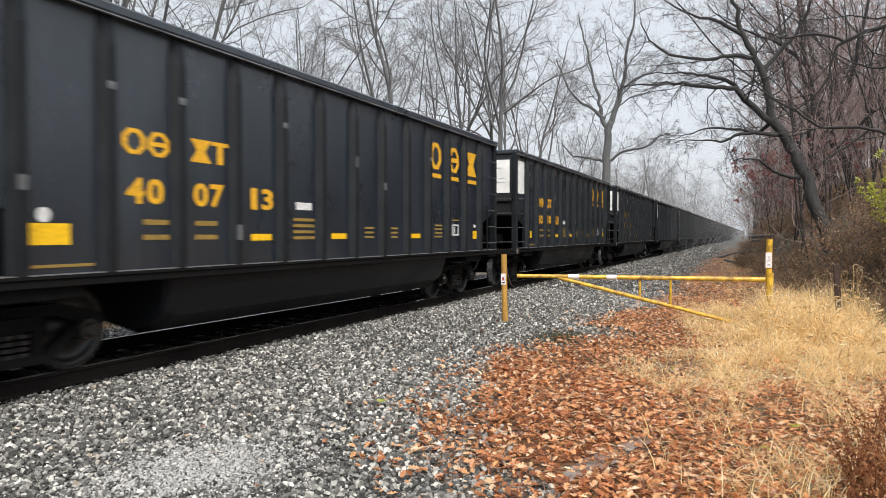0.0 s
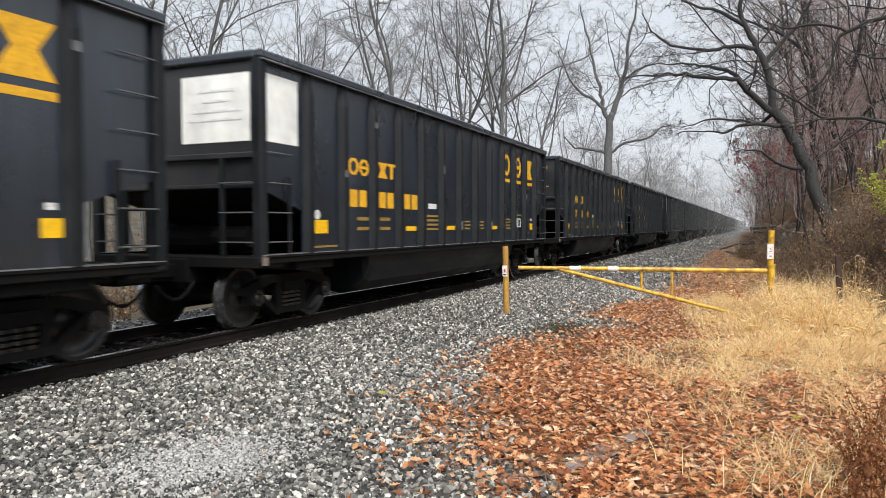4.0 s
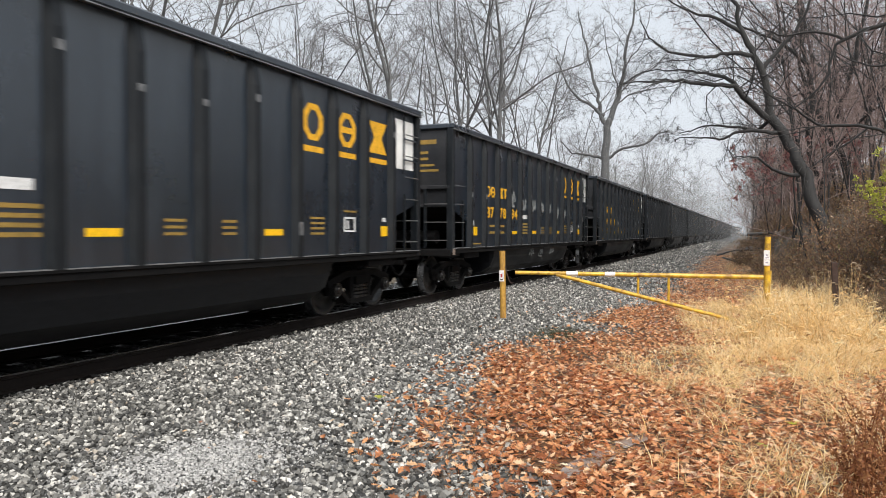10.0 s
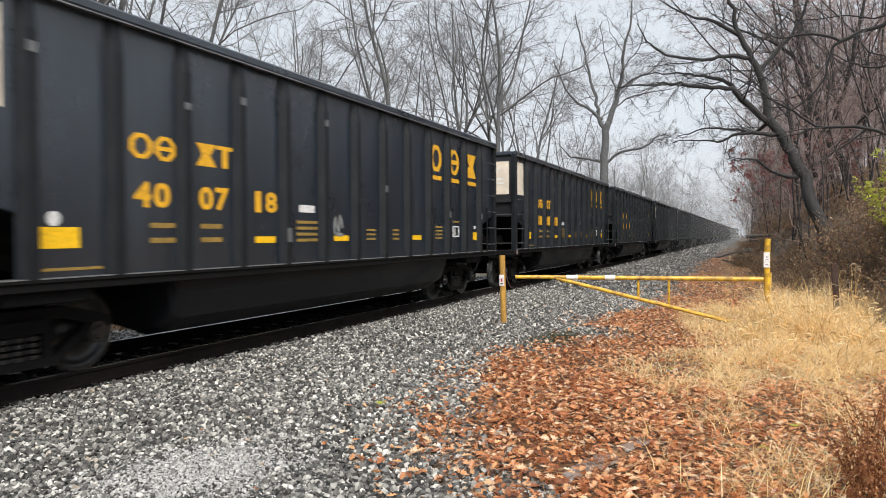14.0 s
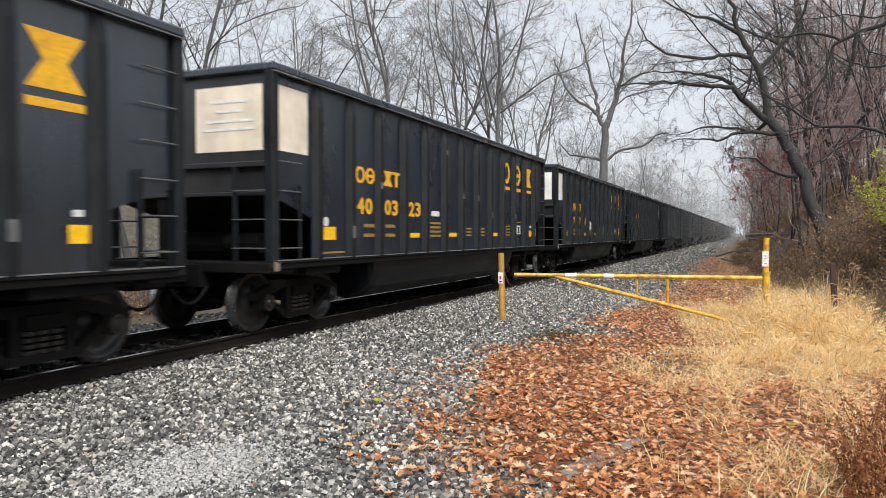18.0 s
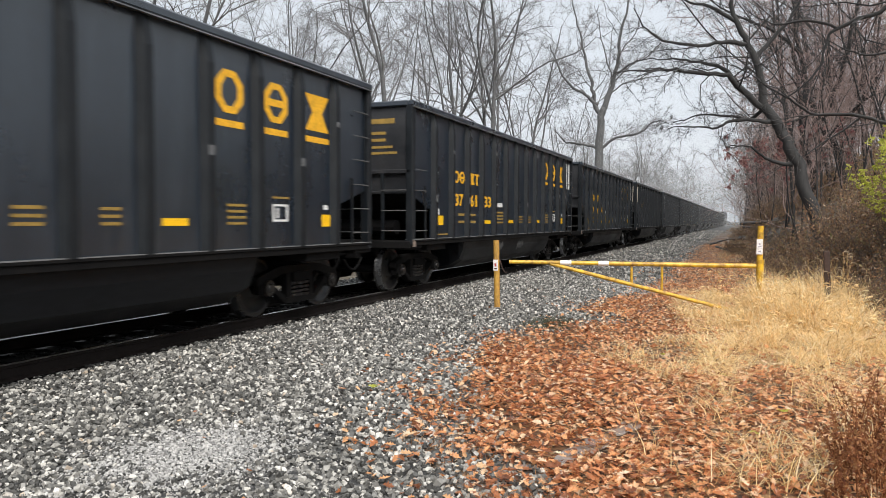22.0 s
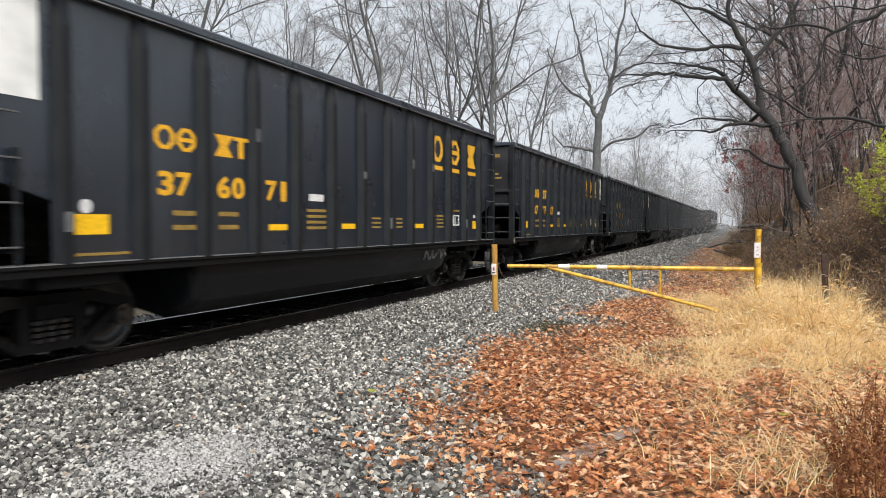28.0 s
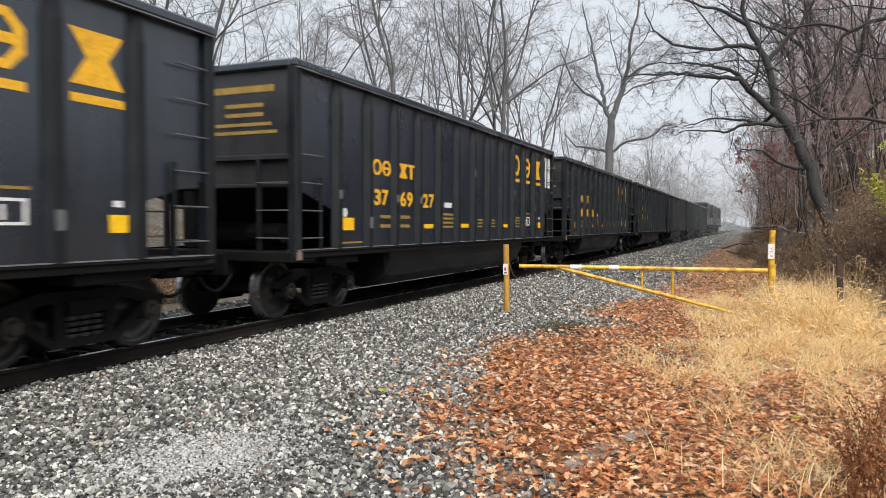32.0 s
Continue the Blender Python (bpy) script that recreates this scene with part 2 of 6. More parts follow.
def ground_material():
    m, n, l, b = material("ground", (0.2, 0.18, 0.16), 0.85)
    g, sep = n.new("ShaderNodeNewGeometry"), n.new("ShaderNodeSeparateXYZ")
    l.new(g.outputs["Position"], sep.inputs[0])
    att = n.new("ShaderNodeAttribute")
    att.attribute_name = "gravel"
    # gravel
    v = n.new("ShaderNodeTexVoronoi")
    v.inputs["Scale"].default_value = 19
    l.new(g.outputs["Position"], v.inputs["Vector"])
    sepc = n.new("ShaderNodeSeparateColor")
    l.new(v.outputs["Color"], sepc.inputs[0])
    rs = ramp(n, [(0.0, (0.02, 0.02, 0.021)), (0.4, (0.055, 0.055, 0.055)), (0.8, (0.14, 0.137, 0.132)), (1.0, (0.26, 0.25, 0.24))])
    l.new(sepc.outputs[0], rs.inputs[0])
    edge = ramp(n, [(0.0, (1.1,) * 3), (0.75, (0.35,) * 3)])
    l.new(v.outputs["Distance"], edge.inputs[0])
    gravel = mix(n, l, 1.0, rs.outputs[0], edge.outputs[0], "MULTIPLY")
    patchy = noisy(n, l, 1.1, 6, (1, 0.35, 1), "World", 0.75)
    rp = ramp(n, [(0.35, (0.5,) * 3), (0.65, (1.3,) * 3)])
    l.new(patchy, rp.inputs[0])
    gravel = mix(n, l, 1.0, gravel, rp.outputs[0], "MULTIPLY")
    # leaf litter and soil
    v2 = n.new("ShaderNodeTexVoronoi")
    v2.inputs["Scale"].default_value = 15
    warp = n.new("ShaderNodeTexNoise")
    warp.inputs["Scale"].default_value, warp.inputs["Detail"].default_value = 22, 3
    l.new(g.outputs["Position"], warp.inputs["Vector"])
    far = n.new("ShaderNodeVectorMath")
    far.operation = "MULTIPLY_ADD"
    far.inputs[1].default_value = (0.11, 0.11, 0.11)
    l.new(warp.outputs["Color"], far.inputs[0])
    l.new(g.outputs["Position"], far.inputs[2])
    l.new(far.outputs[0], v2.inputs["Vector"])
    sep2 = n.new("ShaderNodeSeparateColor")
    l.new(v2.outputs["Color"], sep2.inputs[0])
    rl = ramp(n, [(0.0, (0.022, 0.014, 0.010)), (0.35, (0.075, 0.038, 0.02)), (0.7, (0.20, 0.10, 0.042)), (1.0, (0.36, 0.22, 0.10))])
    l.new(sep2.outputs[0], rl.inputs[0])
    big = noisy(n, l, 0.35, 4, (1, 1, 1), "World")
    rb = ramp(n, [(0.35, (0.45,) * 3), (0.7, (1.05,) * 3)])
    l.new(big, rb.inputs[0])
    litter = mix(n, l, 1.0, rl.outputs[0], rb.outputs[0], "MULTIPLY")
    st = n.new("ShaderNodeAttribute")
    st.attribute_name = "straw"
    fine = noisy(n, l, 30, 4, (1, 1, 1), "World", 0.7)
    rst = ramp(n, [(0.3, (0.11, 0.07, 0.035)), (0.5, (0.36, 0.25, 0.12)), (0.7, (0.66, 0.50, 0.27))])
    l.new(fine, rst.inputs[0])
    mst = n.new("ShaderNodeMath")
    mst.operation = "MULTIPLY"
    mst.inputs[1].default_value = 0.85
    l.new(st.outputs["Fac"], mst.inputs[0])
    litter = mix(n, l, mst.outputs[0], litter, rst.outputs[0])
    wild = n.new("ShaderNodeAttribute")
    wild.attribute_name = "wild"
    rough_growth = noisy(n, l, 5.0, 6, (1, 1, 1), "World", 0.8)
    rg = ramp(n, [(0.3, (0.022, 0.018, 0.013)), (0.52, (0.075, 0.060, 0.038)), (0.72, (0.20, 0.155, 0.09))])
    l.new(rough_growth, rg.inputs[0])
    litter = mix(n, l, wild.outputs["Fac"], litter, rg.outputs[0])
    wob = noisy(n, l, 1.6, 5, (1, 1, 1), "World", 0.7)
    add = n.new("ShaderNodeMath")
    add.operation = "ADD"
    l.new(att.outputs["Fac"], add.inputs[0])
    l.new(wob, add.inputs[1])
    rm = ramp(n, [(0.85, (0, 0, 0)), (1.12, (1, 1, 1))])
    sc = n.new("ShaderNodeMath")
    sc.operation = "MULTIPLY"
    sc.inputs[1].default_value = 1.0
    l.new(add.outputs[0], sc.inputs[0])
    l.new(sc.outputs[0], rm.inputs[0])
    # Bed beneath the train goes black: coal dust, with the train's shade painted in.
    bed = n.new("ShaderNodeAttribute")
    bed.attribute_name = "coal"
    shaded_gravel = mix(n, l, bed.outputs["Fac"], gravel, (0.011, 0.0105, 0.010))
    l.new(mix(n, l, rm.outputs[0], litter, shaded_gravel), b.inputs["Base Color"])
    wet = noisy(n, l, 0.8, 4, (1, 1, 1), "World")
    rw = ramp(n, [(0.35, (0.45,) * 3), (0.7, (0.9,) * 3)])
    l.new(wet, rw.inputs[0])
    l.new(rw.outputs[0], b.inputs["Roughness"])
    bump(n, l, b, edge.outputs[0], 0.7, 0.03)
    return m


M_GROUND = ground_material()


def mist_material(name, thick):
    """Distance haze as a pale see-through sheet: thin, and thinner with height."""
    m, n, l, b = material(name, (0.9, 0.91, 0.93), 1.0)
    d, t, a = n.new("ShaderNodeBsdfDiffuse"), n.new("ShaderNodeBsdfTranslucent"), n.new("ShaderNodeMixShader")
    for k in (d, t):
        k.inputs["Color"].default_value = (0.95, 0.96, 0.98, 1)
    l.new(d.outputs[0], a.inputs[1])
    l.new(t.outputs[0], a.inputs[2])
    g, sep = n.new("ShaderNodeNewGeometry"), n.new("ShaderNodeSeparateXYZ")
    l.new(g.outputs["Position"], sep.inputs[0])
    mr = n.new("ShaderNodeMapRange")
    mr.interpolation_type = "SMOOTHSTEP"
    for i, v in ((1, 4.0), (2, 45.0), (3, thick), (4, 0.0)):
        mr.inputs[i].default_value = v
    l.new(sep.outputs[2], mr.inputs[0])
    clear, out = n.new("ShaderNodeBsdfTransparent"), n.new("ShaderNodeMixShader")
    l.new(mr.outputs[0], out.inputs[0])
    l.new(clear.outputs[0], out.inputs[1])
    l.new(a.outputs[0], out.inputs[2])
    l.new(out.outputs[0], n["Material Output"].inputs["Surface"])
    return m


M_MIST, M_MISTFAR = mist_material("haze_sheet", 0.034), mist_material("far_haze_sheet", 0.18)

# ---- helpers for shapes ----
def part(name, bm, mat, parent=None, label=""):
    me = bm if isinstance(bm, bpy.types.Mesh) else bpy.data.meshes.new(name)
    if me is not bm:
        bm.normal_update()
        bm.to_mesh(me)
        bm.free()
    if mat and not me.materials:
        me.materials.append(mat)
    ob = new(name, me)
    ob.parent = parent
    return tagged(ob, label) if label else ob


def thing(name, at=None, label="", category="", group="", kind=""):
    ob = new(name)
    ob.empty_display_size = 0.2
    if at is not None:
        ob.matrix_basis = at
    return tagged(ob, label, category, group, kind)


def box(bm, x0, x1, y0, y1, z0, z1, bevel=0.0):
    g = bmesh.ops.create_cube(bm, size=1, matrix=Matrix.LocRotScale(((x0 + x1) / 2, (y0 + y1) / 2, (z0 + z1) / 2), None, (abs(x1 - x0), abs(y1 - y0), abs(z1 - z0))))
    if bevel:
        es = list({e for v in g["verts"] for e in v.link_edges})
        bmesh.ops.bevel(bm, geom=es, offset=bevel, segments=1, affect="EDGES")
    return bm


def boxes(*rows, bevel=0.0):
    bm = bmesh.new()
    for r in rows:
        box(bm, *r, bevel=bevel)
    return bm


def rod(bm, a, b, r, r2=None, n=8):
    a, b = Vector(a), Vector(b)
    d = b - a
    m = Matrix.Translation((a + b) / 2) @ d.to_track_quat("Z", "Y").to_matrix().to_4x4()
    bmesh.ops.create_cone(bm, cap_ends=True, segments=n, radius1=r, radius2=r if r2 is None else r2, depth=d.length, matrix=m)
    return bm


def prism(bm, outline, x0, x1):
    """An outline in (y, z) pushed from x0 to x1."""
    a = [bm.verts.new((x0, y, z)) for y, z in outline]
    b = [bm.verts.new((x1, y, z)) for y, z in outline]
    bm.faces.new(a)
    bm.faces.new(list(reversed(b)))
    for i in range(len(a)):
        j = (i + 1) % len(a)
        bm.faces.new((a[j], a[i], b[i], b[j]))
    bmesh.ops.recalc_face_normals(bm, faces=bm.faces)
    return bm


def grid_mesh(name, verts, faces, mat, smooth=False):
    me = bpy.data.meshes.new(name)
    me.from_pydata(verts, [], faces)
    if smooth:
        me.shade_smooth()
    me.materials.append(mat)
    return me


# ---- the plan ----
XC = -7.73            # middle of the track
PITCH, BODY = 16.18, 14.38
BED = -0.20           # the verge below the rail heads


def smooth(a, b, v):
    u = min(max((v - a) / (b - a), 0.0), 1.0)
    return u * u * (3 - 2 * u)


def bank_foot(y):
    if y < 15:
        return 2.1 + (15 - max(y, -30)) * 0.12
    if y < 40:
        return 2.1 - (y - 15) * 0.094
    return -0.25 - min(y - 40, 60) * 0.02


def gravel_edge(y):
    """Where the stones end and the leaves begin."""
    pts = [(-40, 1.0), (0, -0.4), (3.5, -1.3), (4.25, -1.75), (4.9, -2.3), (5.4, -2.75), (6.0, -2.65), (6.9, -2.55), (8.5, -3.25), (9.6, -3.35), (10.8, -2.9), (12.5, -2.3), (14.2, -3.0), (15.2, -2.9), (17, -2.1), (25, -2.3), (42, -2.65), (100, -3.2), (400, -4.0)]
    for (a, u), (b, v) in zip(pts, pts[1:]):
        if y <= b:
            return u + (v - u) * (max(y, a) - a) / (b - a)
    return -4.0


def ground_z(x, y):
    z = BED
    d = abs(x - XC)
    if x > XC:
        z += 0.045 * (1 - smooth(1.0, 4.0, d))
    else:
        z += 0.045 * (1 - smooth(1.0, 2.4, d)) - 0.45 * smooth(2.4, 5.0, d) + 9.0 * smooth(10, 46, d)
    z -= 0.05 * (1 - smooth(0.95, 1.2, d))
    u = x - bank_foot(y)
    if u > 0:
        rise = 1.35 * smooth(0, 1.6, u) * (0.3 + 0.7 * smooth(6, 16, y)) + max(min(u, 3 + 0.17 * max(y, 0)) - 0.8, 0) * (0.12 + 0.48 * smooth(16, 36, y))
        z += min(rise, 20 + 0.02 * u) * smooth(-60, -10, y)
    z += 0.05 * noise.noise(Vector((x * 0.5, y * 0.5, 0))) * smooth(1.6, 3.0, d)
    return z


def build_ground():
    xs = sorted({round(v, 3) for v in [*np.arange(-14, -9, 0.3), *np.arange(-9, -6, 0.15), *np.arange(-6, 4, 0.3), *np.arange(4, 40, 1.5), *np.arange(-60, -14, 2.5), -1500, -600, -250, -120, 60, 110, 250, 600, 1500]})
    ys = sorted({round(v, 3) for v in [*np.arange(-4, 30, 0.4), *np.arange(30, 120, 2), *np.arange(-60, -4, 4), -1500, -500, -200, -100, 140, 170, 210, 260, 340, 450, 700, 1500]})
    verts = [(x, y, ground_z(x, y)) for y in ys for x in xs]
    w = len(xs)
    faces = [(j * w + i, j * w + i + 1, (j + 1) * w + i + 1, (j + 1) * w + i) for j in range(len(ys) - 1) for i in range(w - 1)]
    me = grid_mesh("ground", verts, faces, M_GROUND, True)
    att = me.attributes.new("gravel", "FLOAT", "POINT")
    vals = []
    for x, y, z in verts:
        right = gravel_edge(y) - x
        left = x - (XC - 3.6)
        vals.append(min(max(0.5 + min(right, left) * 0.8, 0), 1))
    att.data.foreach_set("value", vals)
    # Mask of the dark bed: coal dust and painted underbody shade, fading outwards.
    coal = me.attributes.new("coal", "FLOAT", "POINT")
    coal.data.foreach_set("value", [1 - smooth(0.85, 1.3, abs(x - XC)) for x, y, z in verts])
    wild = me.attributes.new("wild", "FLOAT", "POINT")
    wild.data.foreach_set("value", [max(smooth(3.4, 4.6, XC - x), 0.85 * smooth(0.1, 1.0, x - bank_foot(y)) * smooth(14, 18, y), 0.8 * smooth(70, 120, y)) for x, y, z in verts])
    straw = me.attributes.new("straw", "FLOAT", "POINT")
    straw.data.foreach_set("value", [smooth(-1.0, -0.1, x + 0.06 * (y - 12)) * smooth(7.5, 9.5, y) * (1 - smooth(15.5, 18, y)) * (1 - smooth(0.9, 1.7, x - 0.06 * (y - 10))) for x, y, z in verts])
    tagged(new("ground", me), "wet grey track ballast running into brown leaf litter", "ground", kind="structure")


build_ground()


def build_track():
    track = thing("track", None, "single railway track on dark timber ties in ballast", "track", kind="structure")
    outline = [(-0.07, -0.172), (0.07, -0.172), (0.07, -0.16), (0.012, -0.14), (0.01, -0.045), (0.036, -0.034), (0.036, -0.004), (0.03, 0.0), (-0.03, 0.0), (-0.036, -0.004), (-0.036, -0.034), (-0.01, -0.045), (-0.012, -0.14), (-0.07, -0.16)]
    for side in (-1, 1):
        bm = bmesh.new()
        x = XC + side * 0.7525
        ends = []
        for y in (-620, 900):
            ends.append([bm.verts.new((x + u, y, v)) for u, v in outline])
        for i in range(len(outline)):
            j = (i + 1) % len(outline)
            f = bm.faces.new((ends[0][i], ends[0][j], ends[1][j], ends[1][i]))
            f.material_index = 1 if i in (6, 7, 8) else 0
        bm.faces.new(ends[0]), bm.faces.new(list(reversed(ends[1])))
        bmesh.ops.recalc_face_normals(bm, faces=bm.faces)
        ob = part("rail", bm, M_RAIL)
        ob.data.materials.append(M_HEAD)
        ob.parent = track
        ob["label"] = "rusty steel rail with a worn head"


    kinds = []
    for k in range(4):
        bm = boxes((-1.3, 1.3, -0.115, 0.115, -0.18, 0.0), bevel=0.012)
        for v in bm.verts:
            v.co += Vector((noise.noise(v.co * 3 + Vector((k, 0, 0))) * 0.03, noise.noise(v.co * 5) * 0.012, 0))
        me = bpy.data.meshes.new("tie")
        bm.to_mesh(me)
        bm.free()
        me.materials.append(M_TIE)
        kinds.append(me)
    for i in range(290):
        t = part("tie", kinds[i % 4], None, track)
        t.matrix_basis = pose(XC + random.uniform(-0.05, 0.05), -8 + i * 0.535 + random.uniform(-0.03, 0.03), -0.178 + random.uniform(-0.008, 0.004), 0, 0, random.uniform(-0.6, 0.6))


build_track()


# ---- coal cars: local y runs along the car from its leading end, z from the rail heads, +x is the side by the path ----
SHEET = 1.51
RIBS = [1.15 + 1.008 * k for k in range(13)]


def side_outline():
    b = BODY
    return [(0.02, 2.03), (1.05, 1.72), (1.05, 1.1), (b - 1.05, 1.1), (b - 1.05, 1.72), (b - 0.02, 2.03), (b - 0.02, 3.80), (0.02, 3.80)]


def rib_mesh():
    bm = bmesh.new()
    w0, w1, dep = 0.11, 0.06, 0.102
    lo, hi = 1.10, 3.79
    out = []
    for z, k in ((lo, 0.9), (lo + 0.25, 1.0), (hi - 0.35, 1.0), (hi, 0.45)):
        out.append([bm.verts.new((SHEET + (dep * k if i in (1, 2) else 0.0), y, z)) for i, y in enumerate((-w0, -w1, w1, w0))])
    for a, b in zip(out, out[1:]):
        for i in range(3):
            bm.faces.new((a[i], a[i + 1], b[i + 1], b[i]))
    bm.faces.new(out[0]), bm.faces.new(list(reversed(out[-1])))
    bmesh.ops.recalc_face_normals(bm, faces=bm.faces)
    me = bpy.data.meshes.new("rib")
    bm.to_mesh(me)
    bm.free()
    me.materials.append(M_RIBSHADE)
    return me


def wheel_mesh():
    """A railway wheel round the x axis, flange inward (towards -x)."""
    prof = [(0.075, 0.08), (0.07, 0.14), (0.02, 0.19), (-0.005, 0.27), (0.015, 0.355), (0.06, 0.378), (0.072, 0.40), (0.07, 0.452), (-0.05, 0.458), (-0.055, 0.483), (-0.075, 0.483), (-0.08, 0.38), (-0.03, 0.36), (-0.03, 0.18), (-0.07, 0.15), (-0.07, 0.08)]
    bm = bmesh.new()
    n = 28
    rings = [[bm.verts.new((x, r * math.cos(2 * math.pi * k / n), r * math.sin(2 * math.pi * k / n))) for k in range(n)] for x, r in prof]
    for i, (a, b) in enumerate(zip(rings, rings[1:] + rings[:1])):
        for k in range(n):
            f = bm.faces.new((a[k], a[(k + 1) % n], b[(k + 1) % n], b[k]))
            f.material_index = 1 if i == 7 else 0
            f.smooth = i not in (5, 6, 7)
    bmesh.ops.recalc_face_normals(bm, faces=bm.faces)
    me = bpy.data.meshes.new("wheel")
    bm.to_mesh(me)
    bm.free()
    me.materials.append(M_WHEEL)
    me.materials.append(M_TREAD)
    return me


def sideframe_mesh():
    bm = bmesh.new()
    prism(bm, [(-1.12, 0.50), (-1.12, 0.62), (-0.95, 0.67), (-0.55, 0.77), (0.55, 0.77), (0.95, 0.67), (1.12, 0.62), (1.12, 0.50), (0.80, 0.56), (0.5, 0.65), (-0.5, 0.65), (-0.80, 0.56)], -0.07, 0.07)
    prism(bm, [(-0.42, 0.17), (0.42, 0.17), (0.42, 0.26), (-0.42, 0.26)], -0.08, 0.08)
    for s in (-1, 1):
        prism(bm, [(s * 0.42, 0.172), (s * 0.84, 0.47), (s * 0.80, 0.555), (s * 0.42, 0.28)], -0.068, 0.068)
        prism(bm, [(s * 0.26, 0.255), (s * 0.37, 0.255), (s * 0.37, 0.66), (s * 0.26, 0.66)], -0.066, 0.066)
        prism(bm, [(s * 0.76, 0.36), (s * 1.06, 0.36), (s * 1.06, 0.56), (s * 0.76, 0.56)], -0.064, 0.064)
    box(bm, -0.06, 0.10, -0.24, 0.24, 0.52, 0.66)
    box(bm, -0.062, -0.045, -0.27, 0.27, 0.25, 0.53)
    plain = len(bm.faces)
    for s in (-1, 1):
        rod(bm, (0.05, s * 0.89, 0.457), (0.13, s * 0.89, 0.457), 0.125, 0.12, 14)
        rod(bm, (0.13, s * 0.89, 0.457), (0.17, s * 0.89, 0.457), 0.085, 0.06, 14)
    for k in (-0.16, 0.0, 0.16):
        for j in range(4):
            rod(bm, (0.03, k, 0.265 + 0.064 * j), (0.03, k, 0.305 + 0.064 * j), 0.07, None, 10)
    bm.faces.ensure_lookup_table()
    for f in bm.faces[plain:]:
        f.material_index = 1
    me = bpy.data.meshes.new("side_frame")
    bm.to_mesh(me)
    bm.free()
    me.materials.append(M_UNDER)
    me.materials.append(M_WHEEL)
    return me


def plate(y0, y1, z0, z1, x=SHEET, dep=0.006):
    return boxes((x, x + dep, y0, y1, z0, z1))


def octagon_ring(bm, cy, cz, w, h, thick, x, dep=0.006):
    """A plain eight-sided ring."""
    loops = []
    for dx, k in ((0, 1.0), (dep, 1.0), (dep, 1.0 - thick), (0, 1.0 - thick)):
        loops.append([bm.verts.new((x + dx, cy + math.cos(math.pi / 8 + j * math.pi / 4) * 1.08 * w / 2 * k, cz + math.sin(math.pi / 8 + j * math.pi / 4) * 1.08 * h / 2 * (k if k == 1 else k + 0.08))) for j in range(8)])
    for p, q in zip(loops, loops[1:] + loops[:1]):
        for j in range(8):
            bm.faces.new((p[j], p[(j + 1) % 8], q[(j + 1) % 8], q[j]))
    bmesh.ops.recalc_face_normals(bm, faces=bm.faces)
    return bm


def emblem_bmesh(kind, y0, y1, z0, z1, x=SHEET):
    """Plain shapes standing in for painted emblems."""
    bm = bmesh.new()
    w, h, cy = y1 - y0, z1 - z0, (y0 + y1) / 2
    if kind == "ring":
        octagon_ring(bm, cy, (z0 + z1) / 2, w, h, 0.42, x)
    elif kind == "barred_ring":
        octagon_ring(bm, cy, (z0 + z1) / 2, w, h, 0.40, x)
        box(bm, x, x + 0.005, cy - w * 0.4, cy + w * 0.4, z0 + h * 0.41, z0 + h * 0.59)
    elif kind == "hourglass":
        n = w * 0.2
        prism(bm, [(y0, z0), (y1, z0), (cy + n, (z0 + z1) / 2), (y1, z1), (y0, z1), (cy - n, (z0 + z1) / 2)], x, x + 0.006)
    else:
        box(bm, x, x + 0.006, y0, y1, z0, z1)
    return bm


DIGITS = {}


def digit_shape(ch):
    """Vertices and faces of one character of the built-in font, one unit high."""
    if ch not in DIGITS:
        c = bpy.data.curves.new("digit", "FONT")
        c.body, c.size, c.offset = ch, 1.0, 0.035
        c.resolution_u = 3
        ob = new("digit", c)
        me = ob.to_mesh()
        vs = [(v.co.x, v.co.y) for v in me.vertices]
        fs = [tuple(p.vertices) for p in me.polygons]
        ob.to_mesh_clear()
        bpy.data.objects.remove(ob)
        bpy.data.curves.remove(c)
        a, b = min(v[0] for v in vs), max(v[0] for v in vs)
        lo, hi = min(v[1] for v in vs), max(v[1] for v in vs)
        DIGITS[ch] = ([((u - a) / (b - a), (v - lo) / (hi - lo)) for u, v in vs], fs)
    return DIGITS[ch]


def number_mesh(text, y0, y1, z0, z1, x=SHEET + 0.005):
    verts, faces = [], []
    w = (y1 - y0) / len(text)
    for i, ch in enumerate(text):
        vs, fs = digit_shape(ch)
        k = len(verts)
        wide = w * (0.45 if ch == "1" else 0.88)
        verts += [(x, y0 + i * w + (w * 0.88 - wide) / 2 + u * wide, z0 + v * (z1 - z0)) for u, v in vs]
        faces += [tuple(k + j for j in f) for f in fs]
    return grid_mesh("number", verts, faces, M_YELLOW)


